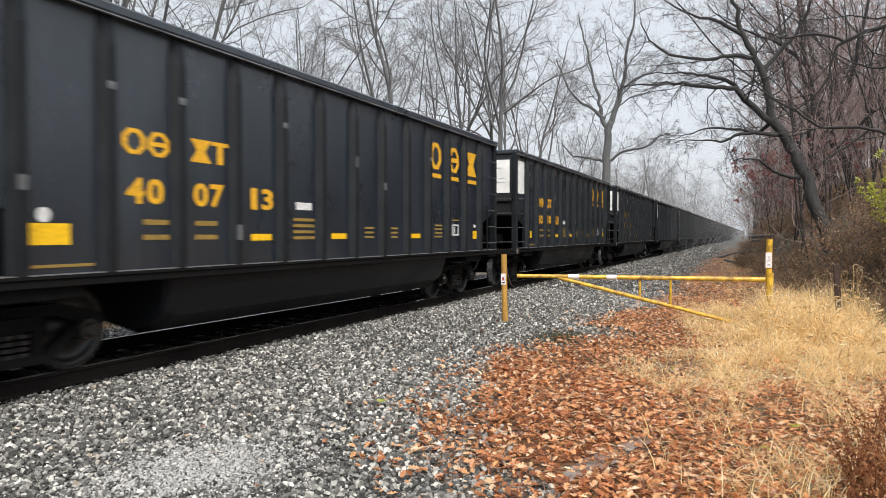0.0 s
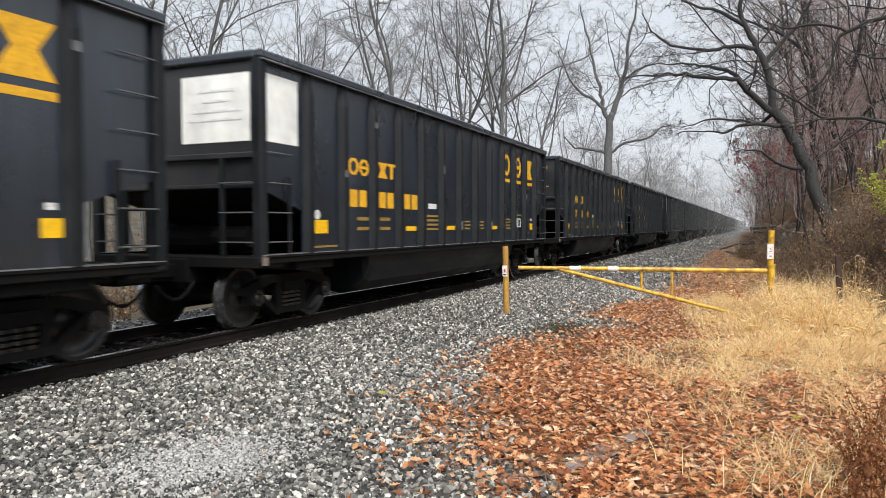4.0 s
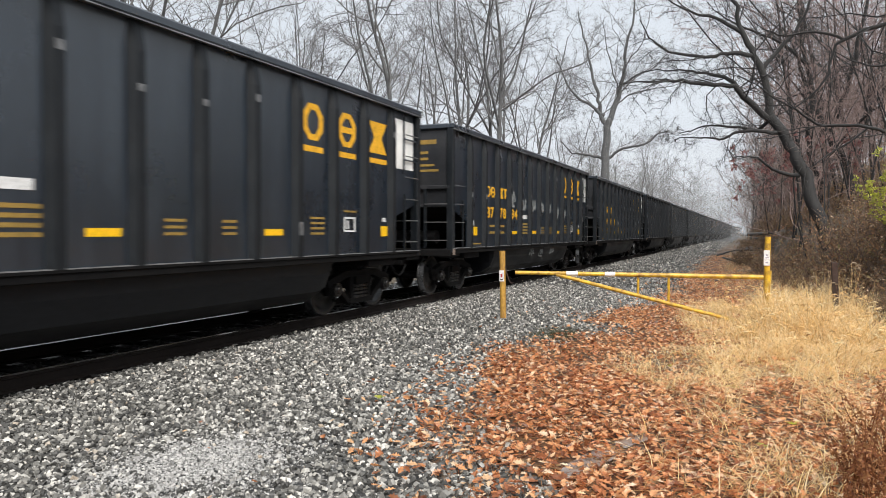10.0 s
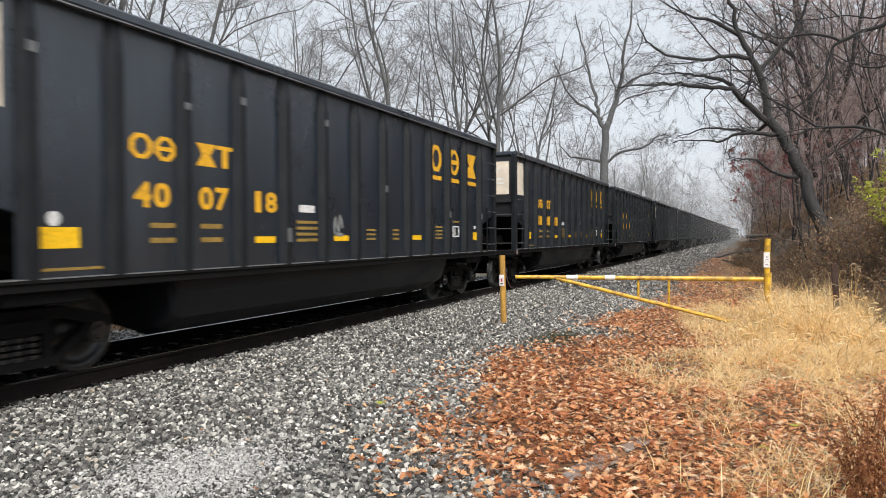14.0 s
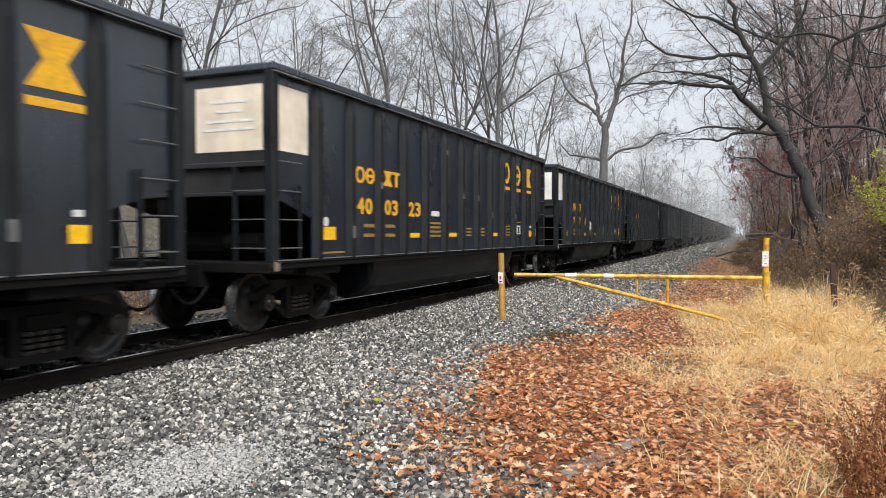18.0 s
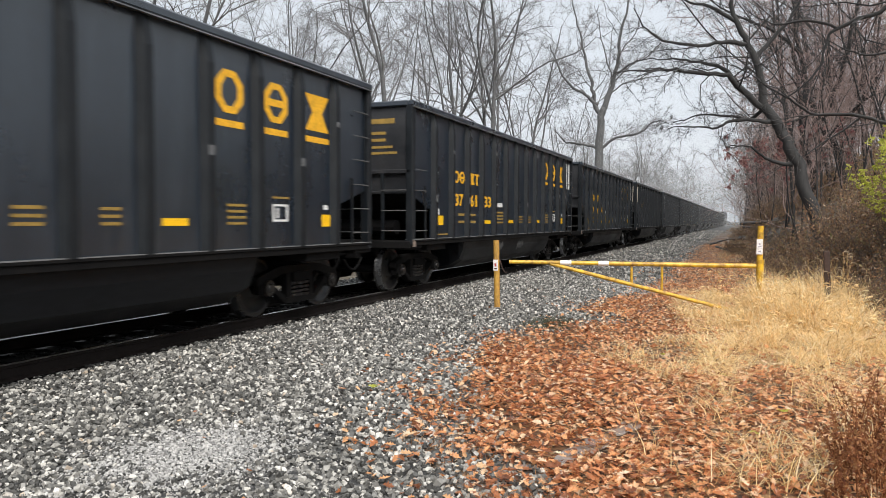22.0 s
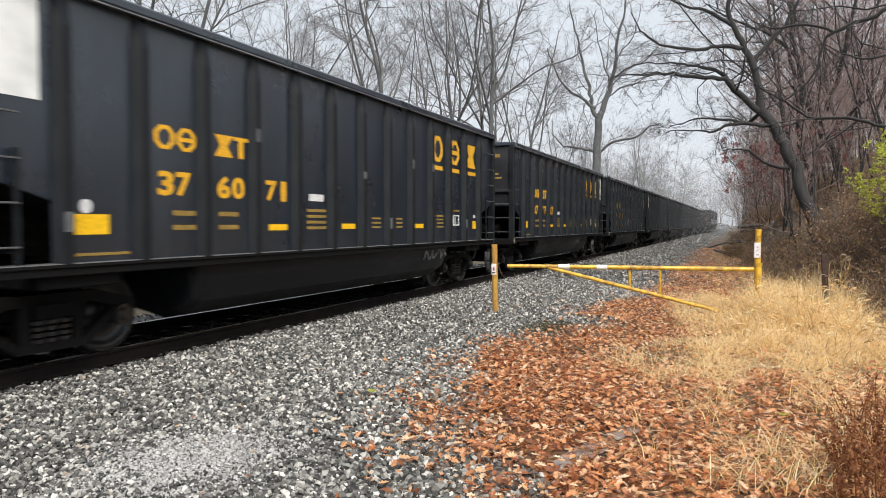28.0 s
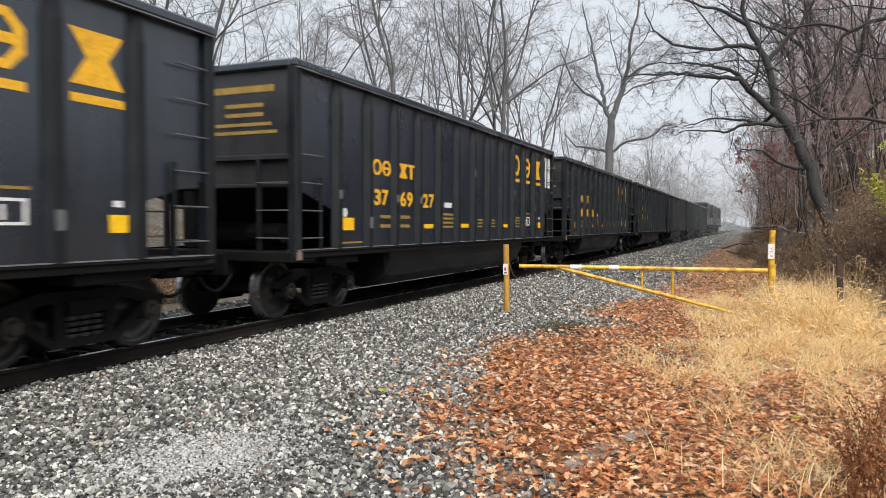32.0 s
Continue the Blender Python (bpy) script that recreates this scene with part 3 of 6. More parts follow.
def build_car():
    b = BODY
    car = thing("coal_car", None, "black steel coal gondola with ribbed sides", "railway car", "cars of the train")
    # sides
    part("side_panel", prism(bmesh.new(), side_outline(), SHEET - 0.03, SHEET), M_CAR, car)
    part("side_panel", prism(bmesh.new(), side_outline(), -SHEET, -SHEET + 0.03), M_CAR, car)
    rib = rib_mesh()
    for y in RIBS:
        r = part("rib", rib, None, car)
        r.location.y = y
        r = part("rib", rib, None, car)
        r.matrix_basis = pose(0, y, 0, 0, 0, 180)
    # top chord and side sill
    for s in (-1, 1):
        part("top_chord", boxes((s * 1.48, s * 1.615, -0.06, b + 0.06, 3.78, 3.90), bevel=0.025), M_CAR, car)
        # Thin strip added to carry that highlight along the chord.
        part("chord_light_strip", boxes((s * 1.585, s * 1.632, -0.04, b + 0.04, 3.760, 3.776)), M_CHORDLIGHT, car, "pale strip painted as the chord's sky highlight")
        sill = part("side_sill", boxes((s * 1.40, s * 1.60, -0.02, b + 0.02, 1.06, 1.11), (s * 1.52, s * 1.58, 0.0, b, 0.98, 1.07), bevel=0.01), M_UNDER, car)
        sill.data.materials.append(M_GRAB)
        # Upward ledge faces take the paler grey: reflected sky put in as colour.
        for f in sill.data.polygons:
            f.material_index = 1 if f.normal.z > 0.5 and f.center.z > 1.09 else 0
    for at, q in ((0.0, 1), (b, -1)):
        e = lambda v: at + q * v
        part("end_chord", boxes((-1.48, 1.48, e(-0.06), e(0.08), 3.78, 3.90), bevel=0.025), M_CAR, car)
        part("end_panel", boxes((-1.455, 1.455, e(0.03), e(0.06), 2.03, 3.79)), M_RUSTEND, car)
        part("end_beam", boxes((-1.53, 1.53, e(-0.05), e(0.03), 2.44, 2.52), (-1.5, 1.5, e(-0.03), e(0.03), 2.03, 2.09), bevel=0.01), M_RUSTEND, car)
        bm = bmesh.new()
        prism(bm, [(e(0.06), 2.03), (e(0.06), 2.08), (e(3.1), 1.08), (e(3.1), 1.03)], -1.455, 1.455)
        part("slope_sheet", bm, M_UNDER, car)
        for s in (-1, 1):
            part("corner_post", boxes((s * 1.44, s * 1.59, e(-0.05), e(0.10), 1.0, 3.80), bevel=0.012), M_RIBSHADE, car)
            bm = bmesh.new()
            box(bm, s * 1.555, s * 1.585, e(0.60), e(0.65), 1.1, 2.2)
            part("ladder_stile", bm, M_RIBSHADE, car)
            for z in ((1.28, 1.69, 2.10, 2.52) if q > 0 else (1.28, 1.69, 2.10, 2.52, 2.93, 3.34)):
                part("grab_iron", rod(bmesh.new(), (s * 1.60, e(0.10), z), (s * 1.60, e(0.63), z), 0.011, None, 6), M_GRAB, car)
            bm = bmesh.new()
            box(bm, s * 0.88, s * 0.94, e(-0.05), e(0.0), 1.1, 2.45)
            part("ladder_stile", bm, M_RIBSHADE, car)
            for z in (1.28, 1.69, 2.10):
                part("grab_iron", rod(bmesh.new(), (s * 0.90, e(-0.07), z), (s * 1.46, e(-0.07), z), 0.011, None, 6), M_GRAB, car)
        part("end_platform", boxes((-1.55, 1.55, e(-0.08), e(0.5), 0.92, 1.08), bevel=0.015), M_UNDER, car)
        part("center_sill", boxes((-0.35, 0.35, e(-0.12), e(3.1), 0.70, 1.05), bevel=0.015), M_UNDER, car)
        part("body_bolster", boxes((-1.5, 1.5, e(0.9), e(1.9), 0.85, 1.05), bevel=0.015), M_UNDER, car)
        bm = boxes((-0.12, 0.12, e(-0.66), e(-0.1), 0.76, 0.98), (-0.19, 0.19, e(-0.9), e(-0.6), 0.72, 1.02), bevel=0.03)
        part("coupler", bm, M_UNDER, car)
        bm = bmesh.new()
        for k in range(5):
            a0, a1 = k / 5, (k + 1) / 5
            rod(bm, (0.45, e(-0.1 - 0.7 * a0), 0.72 - 0.9 * a0 * (1 - a0)), (0.45, e(-0.1 - 0.7 * a1), 0.72 - 0.9 * a1 * (1 - a1)), 0.025, None, 6)
        part("brake_hose", bm, M_UNDER, car)
    part("brake_cylinder", rod(rod(bmesh.new(), (0.35, 0.55, 1.35), (0.95, 0.55, 1.35), 0.16, None, 12), (-0.9, 0.8, 1.32), (0.2, 0.8, 1.32), 0.2, None, 12), M_UNDER, car)
    part("corner_plate", boxes((1.592, 1.60, -0.035, 0.085, 0.96, 1.09)), M_TAN, car, "rust-tan bare plate")
    bm = bmesh.new()
    prism(bm, [(-0.06, 1.12), (0.06, 1.12), (0.06, 2.0), (-0.06, 2.0)], -0.5, -0.35)
    part("brake_stand", bm, M_UNDER, car)
    part("brake_wheel", rod(bmesh.new(), (-0.75, -0.05, 2.9), (-0.75, -0.14, 2.9), 0.28, 0.24, 16), M_UNDER, car)
    # tub: two rounded troughs that hang between the trucks
    for s in (-1, 1):
        bm = bmesh.new()
        sec = [(0.12, 1.06), (0.12, 0.62), (0.35, 0.36), (0.75, 0.273), (1.10, 0.34), (1.36, 0.52), (1.46, 0.80), (1.50, 1.06)]
        rings = []
        for y, k in ((3.05, 0.25), (3.12, 0.9), (3.3, 1.0), (b - 3.3, 1.0), (b - 3.12, 0.9), (b - 3.05, 0.25)):
            rings.append([bm.verts.new((s * x, y, 1.06 - (1.06 - z) * k)) for x, z in sec])
        for r0, r1 in zip(rings, rings[1:]):
            for i in range(len(sec) - 1):
                bm.faces.new((r0[i], r0[i + 1], r1[i + 1], r1[i]))
        bm.faces.new(rings[0]), bm.faces.new(list(reversed(rings[-1])))
        bmesh.ops.recalc_face_normals(bm, faces=bm.faces)
        part("tub", bm, M_TUB, car)
    part("floor", boxes((-1.455, 1.455, 3.0, b - 3.0, 1.07, 1.10)), M_UNDER, car)
    # trucks
    wheel, frame_me = wheel_mesh(), sideframe_mesh()
    for cy in (1.40, b - 1.40):
        truck = part("truck", boxes((-1.05, 1.05, cy - 0.2, cy + 0.2, 0.42, 0.72), bevel=0.04), M_UNDER, car)
        for s in (-1, 1):
            for dy in (-0.89, 0.89):
                w = part("wheel", wheel, None, truck)
                w.matrix_basis = pose(s * 0.745, cy + dy, 0.4572, 0, 0, 0 if s > 0 else 180)
            fr = part("side_frame", frame_me, None, truck)
            fr.matrix_basis = pose(s * 0.98, cy, 0.0, 0, 0, 0 if s > 0 else 180)
        for dy in (-0.89, 0.89):
            part("axle", rod(bmesh.new(), (-0.72, cy + dy, 0.457), (0.72, cy + dy, 0.457), 0.085, None, 10), M_UNDER, truck)
    # standing marks of the near side
    small = [(2.66, 3.04, 1.60, 1.66), (2.66, 3.04, 1.43, 1.49), (3.47, 3.85, 1.60, 1.66), (3.47, 3.85, 1.43, 1.49)]
    for k in range(4):
        small.append((5.5, 6.05, 1.42 + 0.09 * k, 1.465 + 0.09 * k))
    for y0, y1, n in ((7.62, 7.95, 3), (8.62, 8.88, 3), (10.62, 11.0, 4)):
        small += [(y0, y1, 1.43 + 0.08 * k, 1.465 + 0.08 * k) for k in range(n)]
    small += [(11.6, 12.0, 1.80, 1.83), (1.3, 2.0, 1.17, 1.20)]
    for m in small:
        part("stencil_bar", plate(*m), M_DULLYEL, car)
    for m in ((4.53, 4.97, 1.41, 1.50), (6.55, 7.0, 1.42, 1.51), (9.48, 9.9, 1.42, 1.51)):
        part("reflector", plate(*m), M_REFLECT, car)
    part("reflector", plate(12.9, 13.25, 1.39, 1.58), M_REFLECT, car)
    part("label_plate", plate(5.57, 5.97, 1.86, 1.97), M_TAG, car)
    bm = bmesh.new()
    for y0, y1, z0, z1 in ((11.6, 11.97, 1.47, 1.50), (11.6, 11.97, 1.69, 1.72), (11.6, 11.64, 1.5, 1.69), (11.93, 11.97, 1.5, 1.69), (11.7, 11.74, 1.52, 1.66)):
        box(bm, SHEET, SHEET + 0.006, y0, y1, z0, z1)
    part("stencil_box", bm, M_TAG, car)
    part("small_plate", plate(12.95, 13.07, 1.66, 1.73), M_TAG, car)
    bm = bmesh.new()
    bmesh.ops.create_cone(bm, cap_ends=True, segments=14, radius1=0.075, radius2=0.075, depth=0.012, matrix=Matrix.Translation((SHEET + 0.004, 1.43, 1.68)) @ Matrix.Rotation(math.pi / 2, 4, "Y"))
    part("round_plate", bm, M_TAG, car)
    for kind, y0, y1, z0, z1 in (("ring", 10.41, 10.96, 2.88, 3.44), ("barred_ring", 11.42, 11.97, 2.88, 3.44), ("hourglass", 12.44, 13.10, 2.88, 3.44),
                                 ("bar", 10.41, 10.96, 2.70, 2.79), ("bar", 11.42, 11.97, 2.70, 2.79), ("bar", 12.44, 13.10, 2.70, 2.79),
                                 ("ring", 2.37, 2.70, 2.37, 2.65), ("barred_ring", 2.74, 3.05, 2.37, 2.65), ("hourglass", 3.40, 3.75, 2.37, 2.65), ("bar", 3.87, 3.97, 2.37, 2.60), ("bar", 3.77, 4.08, 2.60, 2.65)):
        part("emblem", emblem_bmesh(kind, y0, y1, z0, z1), M_YELLOW, car)
    return car


FIRST, LAST = -1, 35
LEAD0 = 3.25   # where car 0 begins at the start
SPEED = 15.0
# number halves as painted, where they can be read; end: white or lettered leading end; tail: white trailing panel
NUMBERS = {0: "400713", 1: "401063", 2: "400636", 3: "399360", 5: "377100", 6: "399150", 7: "400991", 8: "399935", 9: "399562", 10: "377894", 11: "399151", 12: "400511", 13: "400718",
           16: "400108", 17: "400323", 18: "376768", 19: "377504", 20: "399476", 21: "376133", 22: "377404", 23: "400411", 26: "376071", 27: "377707", 28: "399841", 29: "376405", 30: "376927"}
WHITE_END = {1, 2, 3, 4, 7, 13, 14, 16, 17, 18, 23, 24, 26, 29, 33}
YELLOWED = {13, 14, 16, 17, 23, 29}
WHITE_TAIL = {6, 8, 9, 10, 11, 12, 19, 21, 22, 25, 27, 28, 30, 32}


def build_train():
    cars = {FIRST: build_car()}
    for n in range(FIRST + 1, LAST + 1):
        cars[n] = copy_thing(cars[FIRST], Matrix())
    square = plate(1.27, 1.72, 1.39, 1.60)
    sq = part("reflector", square, M_REFLECT, cars[FIRST]).data
    panel_side = part("white_panel", plate(0.16, 0.92, 2.68, 3.62, SHEET, 0.008), M_WHITE, cars[1], "plain white panel").data
    panel_end = part("white_panel", boxes((0.16, 1.36, 0.02, 0.03, 2.68, 3.62)), M_WHITE, cars[1], "plain white panel").data
    panel_far = part("white_panel", boxes((-1.36, -0.2, 0.02, 0.03, 2.68, 3.62)), M_WHITE, cars[1], "plain white panel").data
    panel_tail = part("white_panel", plate(BODY - 1.02, BODY - 0.16, 2.68, 3.62, SHEET, 0.008), M_WHITE, cars[6], "plain white panel").data
    rails = boxes(*[(SHEET + 0.03, SHEET + 0.055, BODY - 0.62, BODY - 0.1, z, z + 0.025) for z in (2.85, 3.25)], (SHEET + 0.03, SHEET + 0.055, BODY - 0.64, BODY - 0.61, 2.6, 3.78))
    ob = part("panel_rail", rails, M_CAR, cars[1])
    rails = ob.data
    bpy.data.objects.remove(ob)
    bars_end = [part("stencil_bar", boxes((x0, x1, 0.022, 0.03, z, z + dz)), M_DULLYEL, cars[0]).data
                for x0, x1, z, dz in ((-0.25, 1.15, 3.46, 0.10), (0.25, 0.95, 3.24, 0.06), (0.25, 0.95, 3.10, 0.06), (0.05, 1.1, 2.96, 0.05), (-0.05, 1.2, 2.84, 0.05))]
    warm = []
    for me in (panel_side, panel_end, panel_far):
        warm.append(me.copy())
        warm[-1].materials[0] = M_WARM
    faint = [boxes((x0, x1, 0.014, 0.0195, z, z + 0.035)) for x0, x1, z in ((0.45, 1.1, 3.38), (0.55, 1.0, 3.24), (0.35, 1.2, 3.10), (0.3, 1.22, 2.98))]
    faint_me = []
    for bm in faint:
        ob = part("faint_print", bm, M_FAINT)
        faint_me.append(ob.data)
        bpy.data.objects.remove(ob)
    scuffs = []
    for z0, z1 in ((2.62, 2.80), (1.9, 2.04), (3.22, 3.32), (2.30, 2.42), (1.42, 1.62), (3.0, 3.08)):
        ob = part("scuff", boxes((SHEET + 0.1025, SHEET + 0.1055, -0.05, 0.05, z0, z1)), M_SCUFF)
        scuffs.append(ob.data)
        bpy.data.objects.remove(ob)
    pick = random.Random(17)
    for n, car in cars.items():
        for y in RIBS:
            if pick.random() < 0.6:
                part("scuff", pick.choice(scuffs), None, car, "pale scuffed paint").location.y = y
        if n in WHITE_END:
            for me in faint_me:
                part("faint_print", me, None, car)
        if n != FIRST:
            part("reflector", sq, None, car)
        if n in WHITE_END:
            if n != 1:
                look_ = "yellowed white panel" if n in YELLOWED else "plain white panel"
                for me in (warm if n in YELLOWED else (panel_side, panel_end, panel_far)):
                    part("white_panel", me, None, car, look_)
        elif n != 0:
            for me in bars_end:
                part("stencil_bar", me, None, car)
        if n in WHITE_TAIL:
            part("panel_rail", rails, None, car)
        if n in WHITE_TAIL and n != 6:
            part("white_panel", panel_tail, None, car, "plain white panel")
        spans = ((2.42, 3.0), (3.44, 4.02), (4.46, 5.05))
        for k, (y0, y1) in enumerate(spans):
            if n in NUMBERS:
                part("number", number_mesh(NUMBERS[n][2 * k:2 * k + 2], y0, y1, 1.83, 2.12), None, car)
            else:
                part("number", boxes((SHEET, SHEET + 0.006, y0, y0 + 0.24, 1.83, 2.12), (SHEET, SHEET + 0.006, y0 + 0.32, y1 - 0.03, 1.83, 2.12)), M_YELLOW, car)
    return cars


CARS = build_train()


def face_x(z):
    """How far out the side lies at a height: sheet above, tub below."""
    if z > 1.1:
        return SHEET + 0.008
    return 1.36 + (z - 0.52) * 0.357 + 0.012 if z < 0.8 else 1.46 + (z - 0.8) * 0.154 + 0.012


def scrawl(seed, y0, y1, z0, z1, width, dense=7):
    """A wild spray stroke, flat on the side sheet."""
    rng = np.random.default_rng(seed)
    pts = [(rng.uniform(y0, y1), rng.uniform(z0, z1))]
    for k in range(dense):
        pts.append((y0 + (y1 - y0) * (k + rng.random()) / dense, z0 + (z1 - z0) * (0.15 + 0.7 * (k % 2) + 0.15 * rng.random())))
    fine = []
    for i in range(len(pts) - 1):
        p0, p1, p2, p3 = (np.array(pts[min(max(i + j, 0), len(pts) - 1)]) for j in (-1, 0, 1, 2))
        for u in np.linspace(0, 1, 6)[:-1]:
            fine.append(0.5 * (2 * p1 + (p2 - p0) * u + (2 * p0 - 5 * p1 + 4 * p2 - p3) * u * u + (3 * p1 - p0 - 3 * p2 + p3) * u ** 3))
    bm = bmesh.new()
    rows = []
    for i, p in enumerate(fine):
        d = fine[min(i + 1, len(fine) - 1)] - fine[max(i - 1, 0)]
        n = np.array((-d[1], d[0])) / max(np.hypot(*d), 1e-6) * width / 2
        a, b = p + n, p - n
        rows.append([bm.verts.new((face_x(a[1]), *a)), bm.verts.new((face_x(b[1]), *b))])
    for a, b in zip(rows, rows[1:]):
        bm.faces.new((a[0], b[0], b[1], a[1]))
    bmesh.ops.recalc_face_normals(bm, faces=bm.faces)
    return bm


M_TAGBLUE = worn("pale_blue_spray", (0.25, 0.42, 0.48), (0.08, 0.1, 0.12), 0.7, 0, 30, 6, 0.6, (1, 1, 1), 0)
M_TAGPINK = worn("faded_red_spray", (0.17, 0.075, 0.085), (0.03, 0.02, 0.025), 0.7, 0, 30, 6, 0.7, (1, 1, 1), 0)
M_TAGTAN = worn("tan_spray", (0.42, 0.33, 0.24), (0.1, 0.08, 0.07), 0.7, 0, 30, 6, 0.6, (1, 1, 1), 0)


M_GREENTAG = worn("green_spray", (0.09, 0.12, 0.05), (0.03, 0.035, 0.02), 0.7, 0, 30, 6, 0.7, (1, 1, 1), 0)


def spray_cars():
    rows = [(7, M_SPRAY, 0.05, [(6.2, 6.5, 1.4, 2.1), (7.1, 7.5, 1.4, 2.1), (8.15, 8.62, 1.4, 2.12), (9.25, 9.65, 1.4, 2.12), (10.25, 10.9, 1.5, 1.9)]),
            (8, M_TAG, 0.09, [(6.2, 6.5, 1.45, 1.7), (6.6, 7.0, 1.43, 1.7), (7.2, 7.8, 1.45, 1.95), (8.2, 8.75, 1.4, 2.3), (8.3, 8.95, 1.5, 1.9), (10.3, 10.8, 1.75, 2.4)]),
            (10, M_SPRAY, 0.085, [(4.3, 4.85, 2.2, 2.6), (5.45, 5.95, 2.05, 2.45), (6.47, 6.95, 2.03, 2.45), (7.5, 7.92, 2.0, 2.42), (8.4, 8.85, 2.0, 2.4), (9.42, 9.9, 1.92, 2.32), (10.5, 10.9, 1.95, 2.27)]),
            (13, M_SPRAY, 0.06, [(6.5, 6.85, 1.5, 1.85)]), (15, M_TAGTAN, 0.08, [(7.2, 7.95, 1.3, 1.95), (7.3, 7.85, 1.4, 1.8)]),
            (18, M_TAG, 0.07, [(5.6, 6.1, 1.5, 2.0), (5.5, 6.0, 1.6, 1.85), (12.4, 12.9, 1.6, 2.1)]), (18, M_SPRAY, 0.05, [(7.4, 7.9, 1.5, 1.9), (8.6, 9.0, 1.6, 1.9), (10.4, 10.9, 1.6, 2.0)]),
            (20, M_TAG, 0.06, [(6.6, 6.95, 1.5, 1.85)]), (23, M_TAGPINK, 0.09, [(4.4, 4.95, 2.6, 3.35), (5.4, 5.93, 2.6, 3.3), (6.4, 6.94, 2.55, 3.3), (7.4, 7.94, 2.5, 3.2), (8.45, 8.95, 2.5, 3.15)]),
            (23, M_TAGBLUE, 0.07, [(8.5, 9.2, 1.45, 1.95), (8.6, 9.1, 1.6, 1.85)]), (27, M_TAGPINK, 0.08, [(8.1, 8.7, 1.45, 1.85)]),
            (28, M_TAGBLUE, 0.11, [(6.5, 7.2, 1.45, 1.85), (6.6, 7.1, 1.5, 1.8)]), (28, M_TAGPINK, 0.09, [(7.6, 8.1, 1.4, 1.85), (8.5, 9.1, 1.4, 1.9), (9.5, 10.0, 1.4, 1.7), (2.2, 2.6, 1.4, 1.75)])]
    rows += [(8, M_TAGTAN, 0.09, [(6.3, 6.9, 0.66, 0.98)]), (8, M_GREENTAG, 0.05, [(9.95, 10.8, 0.72, 0.95)]), (10, M_SPRAY, 0.05, [(6.4, 6.9, 0.68, 0.98), (7.5, 8.0, 0.68, 0.95), (8.8, 9.4, 0.7, 0.95)]),
             (18, M_SPRAY, 0.05, [(10.4, 10.9, 1.9, 2.4)]), (19, M_SPRAY, 0.05, [(6.2, 6.9, 0.7, 0.9)]), (21, M_SCUFF, 0.14, [(5.6, 6.2, 0.68, 0.85), (7.6, 8.2, 0.68, 0.85)]), (26, M_SPRAY, 0.04, [(9.95, 11.3, 0.68, 0.95)]),
             (27, M_SPRAY, 0.05, [(8.85, 9.9, 0.68, 1.0)]), (28, M_SPRAY, 0.04, [(6.85, 7.7, 0.72, 1.02), (4.6, 5.2, 0.72, 1.0)])]
    seed = 60
    for n, mat, width, spots in rows:
        for y0, y1, z0, z1 in spots:
            seed += 1
            part("graffiti", scrawl(seed, y0, y1, z0, z1, width, 9 if y1 - y0 > 0.56 else 5), mat, CARS[n], "sprayed scrawl")


spray_cars()


def build_loco(rear):
    lo = thing("locomotive", None, "dark blue diesel locomotive pushing the train", "locomotive", "locomotives of the train")
    L = 22.0
    part("frame", boxes((-1.5, 1.5, 0.3, L - 0.3, 1.25, 1.6), bevel=0.04), M_UNDER, lo)
    part("long_hood", boxes((-0.95, 0.95, 1.2, 15.5, 1.6, 4.35), bevel=0.12), M_LOCO, lo)
    part("radiator", boxes((-1.5, 1.5, 1.0, 5.0, 3.6, 4.72), bevel=0.1), M_LOCO, lo)
    part("cab", boxes((-1.5, 1.5, 16.0, 19.2, 1.6, 4.75), bevel=0.15), M_LOCO, lo)
    part("cab_roof", boxes((-1.45, 1.45, 15.9, 19.3, 4.72, 4.85), bevel=0.05), M_LOCOGREY, lo)
    part("nose", boxes((-0.9, 0.9, 19.2, 20.8, 1.6, 3.5), bevel=0.15), M_LOCO, lo)
    for y in (16.5, 17.8):
        part("side_window", boxes((1.5, 1.52, y, y + 0.9, 3.5, 4.2)), M_GLASS, lo)
    part("fuel_tank", boxes((-1.4, 1.4, 8.3, 13.2, 0.35, 1.25), bevel=0.15), M_UNDER, lo)
    bm = bmesh.new()
    for s in (-1, 1):
        for y in np.arange(1.2, 15.8, 1.8):
            rod(bm, (s * 1.47, y, 1.6), (s * 1.47, y, 2.6), 0.02, None, 6)
        rod(bm, (s * 1.47, 1.2, 2.6), (s * 1.47, 15.6, 2.6), 0.02, None, 6)
    part("handrail", bm, M_LOCOGREY, lo)
    wheel = bpy.data.meshes["wheel"]
    for cy in (4.2, 17.4):
        truck = part("truck", boxes((-0.9, 0.9, cy - 2.3, cy + 2.3, 0.55, 1.0), bevel=0.05), M_UNDER, lo)
        for dy in (-1.9, 0, 1.9):
            for s in (-1, 1):
                part("wheel", wheel, None, truck).matrix_basis = pose(s * 0.745, cy + dy, 0.4572, 0, 0, 0 if s > 0 else 180)
        for s in (-1, 1):
            part("side_frame", boxes((s * 0.95, s * 1.1, cy - 2.5, cy + 2.5, 0.4, 0.95), bevel=0.05), M_UNDER, truck)
    for y in (0, L):
        part("coupler", boxes((-0.15, 0.15, y - 0.35, y + 0.35, 0.75, 1.02), bevel=0.03), M_UNDER, lo)
    return lo


LOCOS = [build_loco(False)]
LOCOS.append(copy_thing(LOCOS[0], Matrix()))


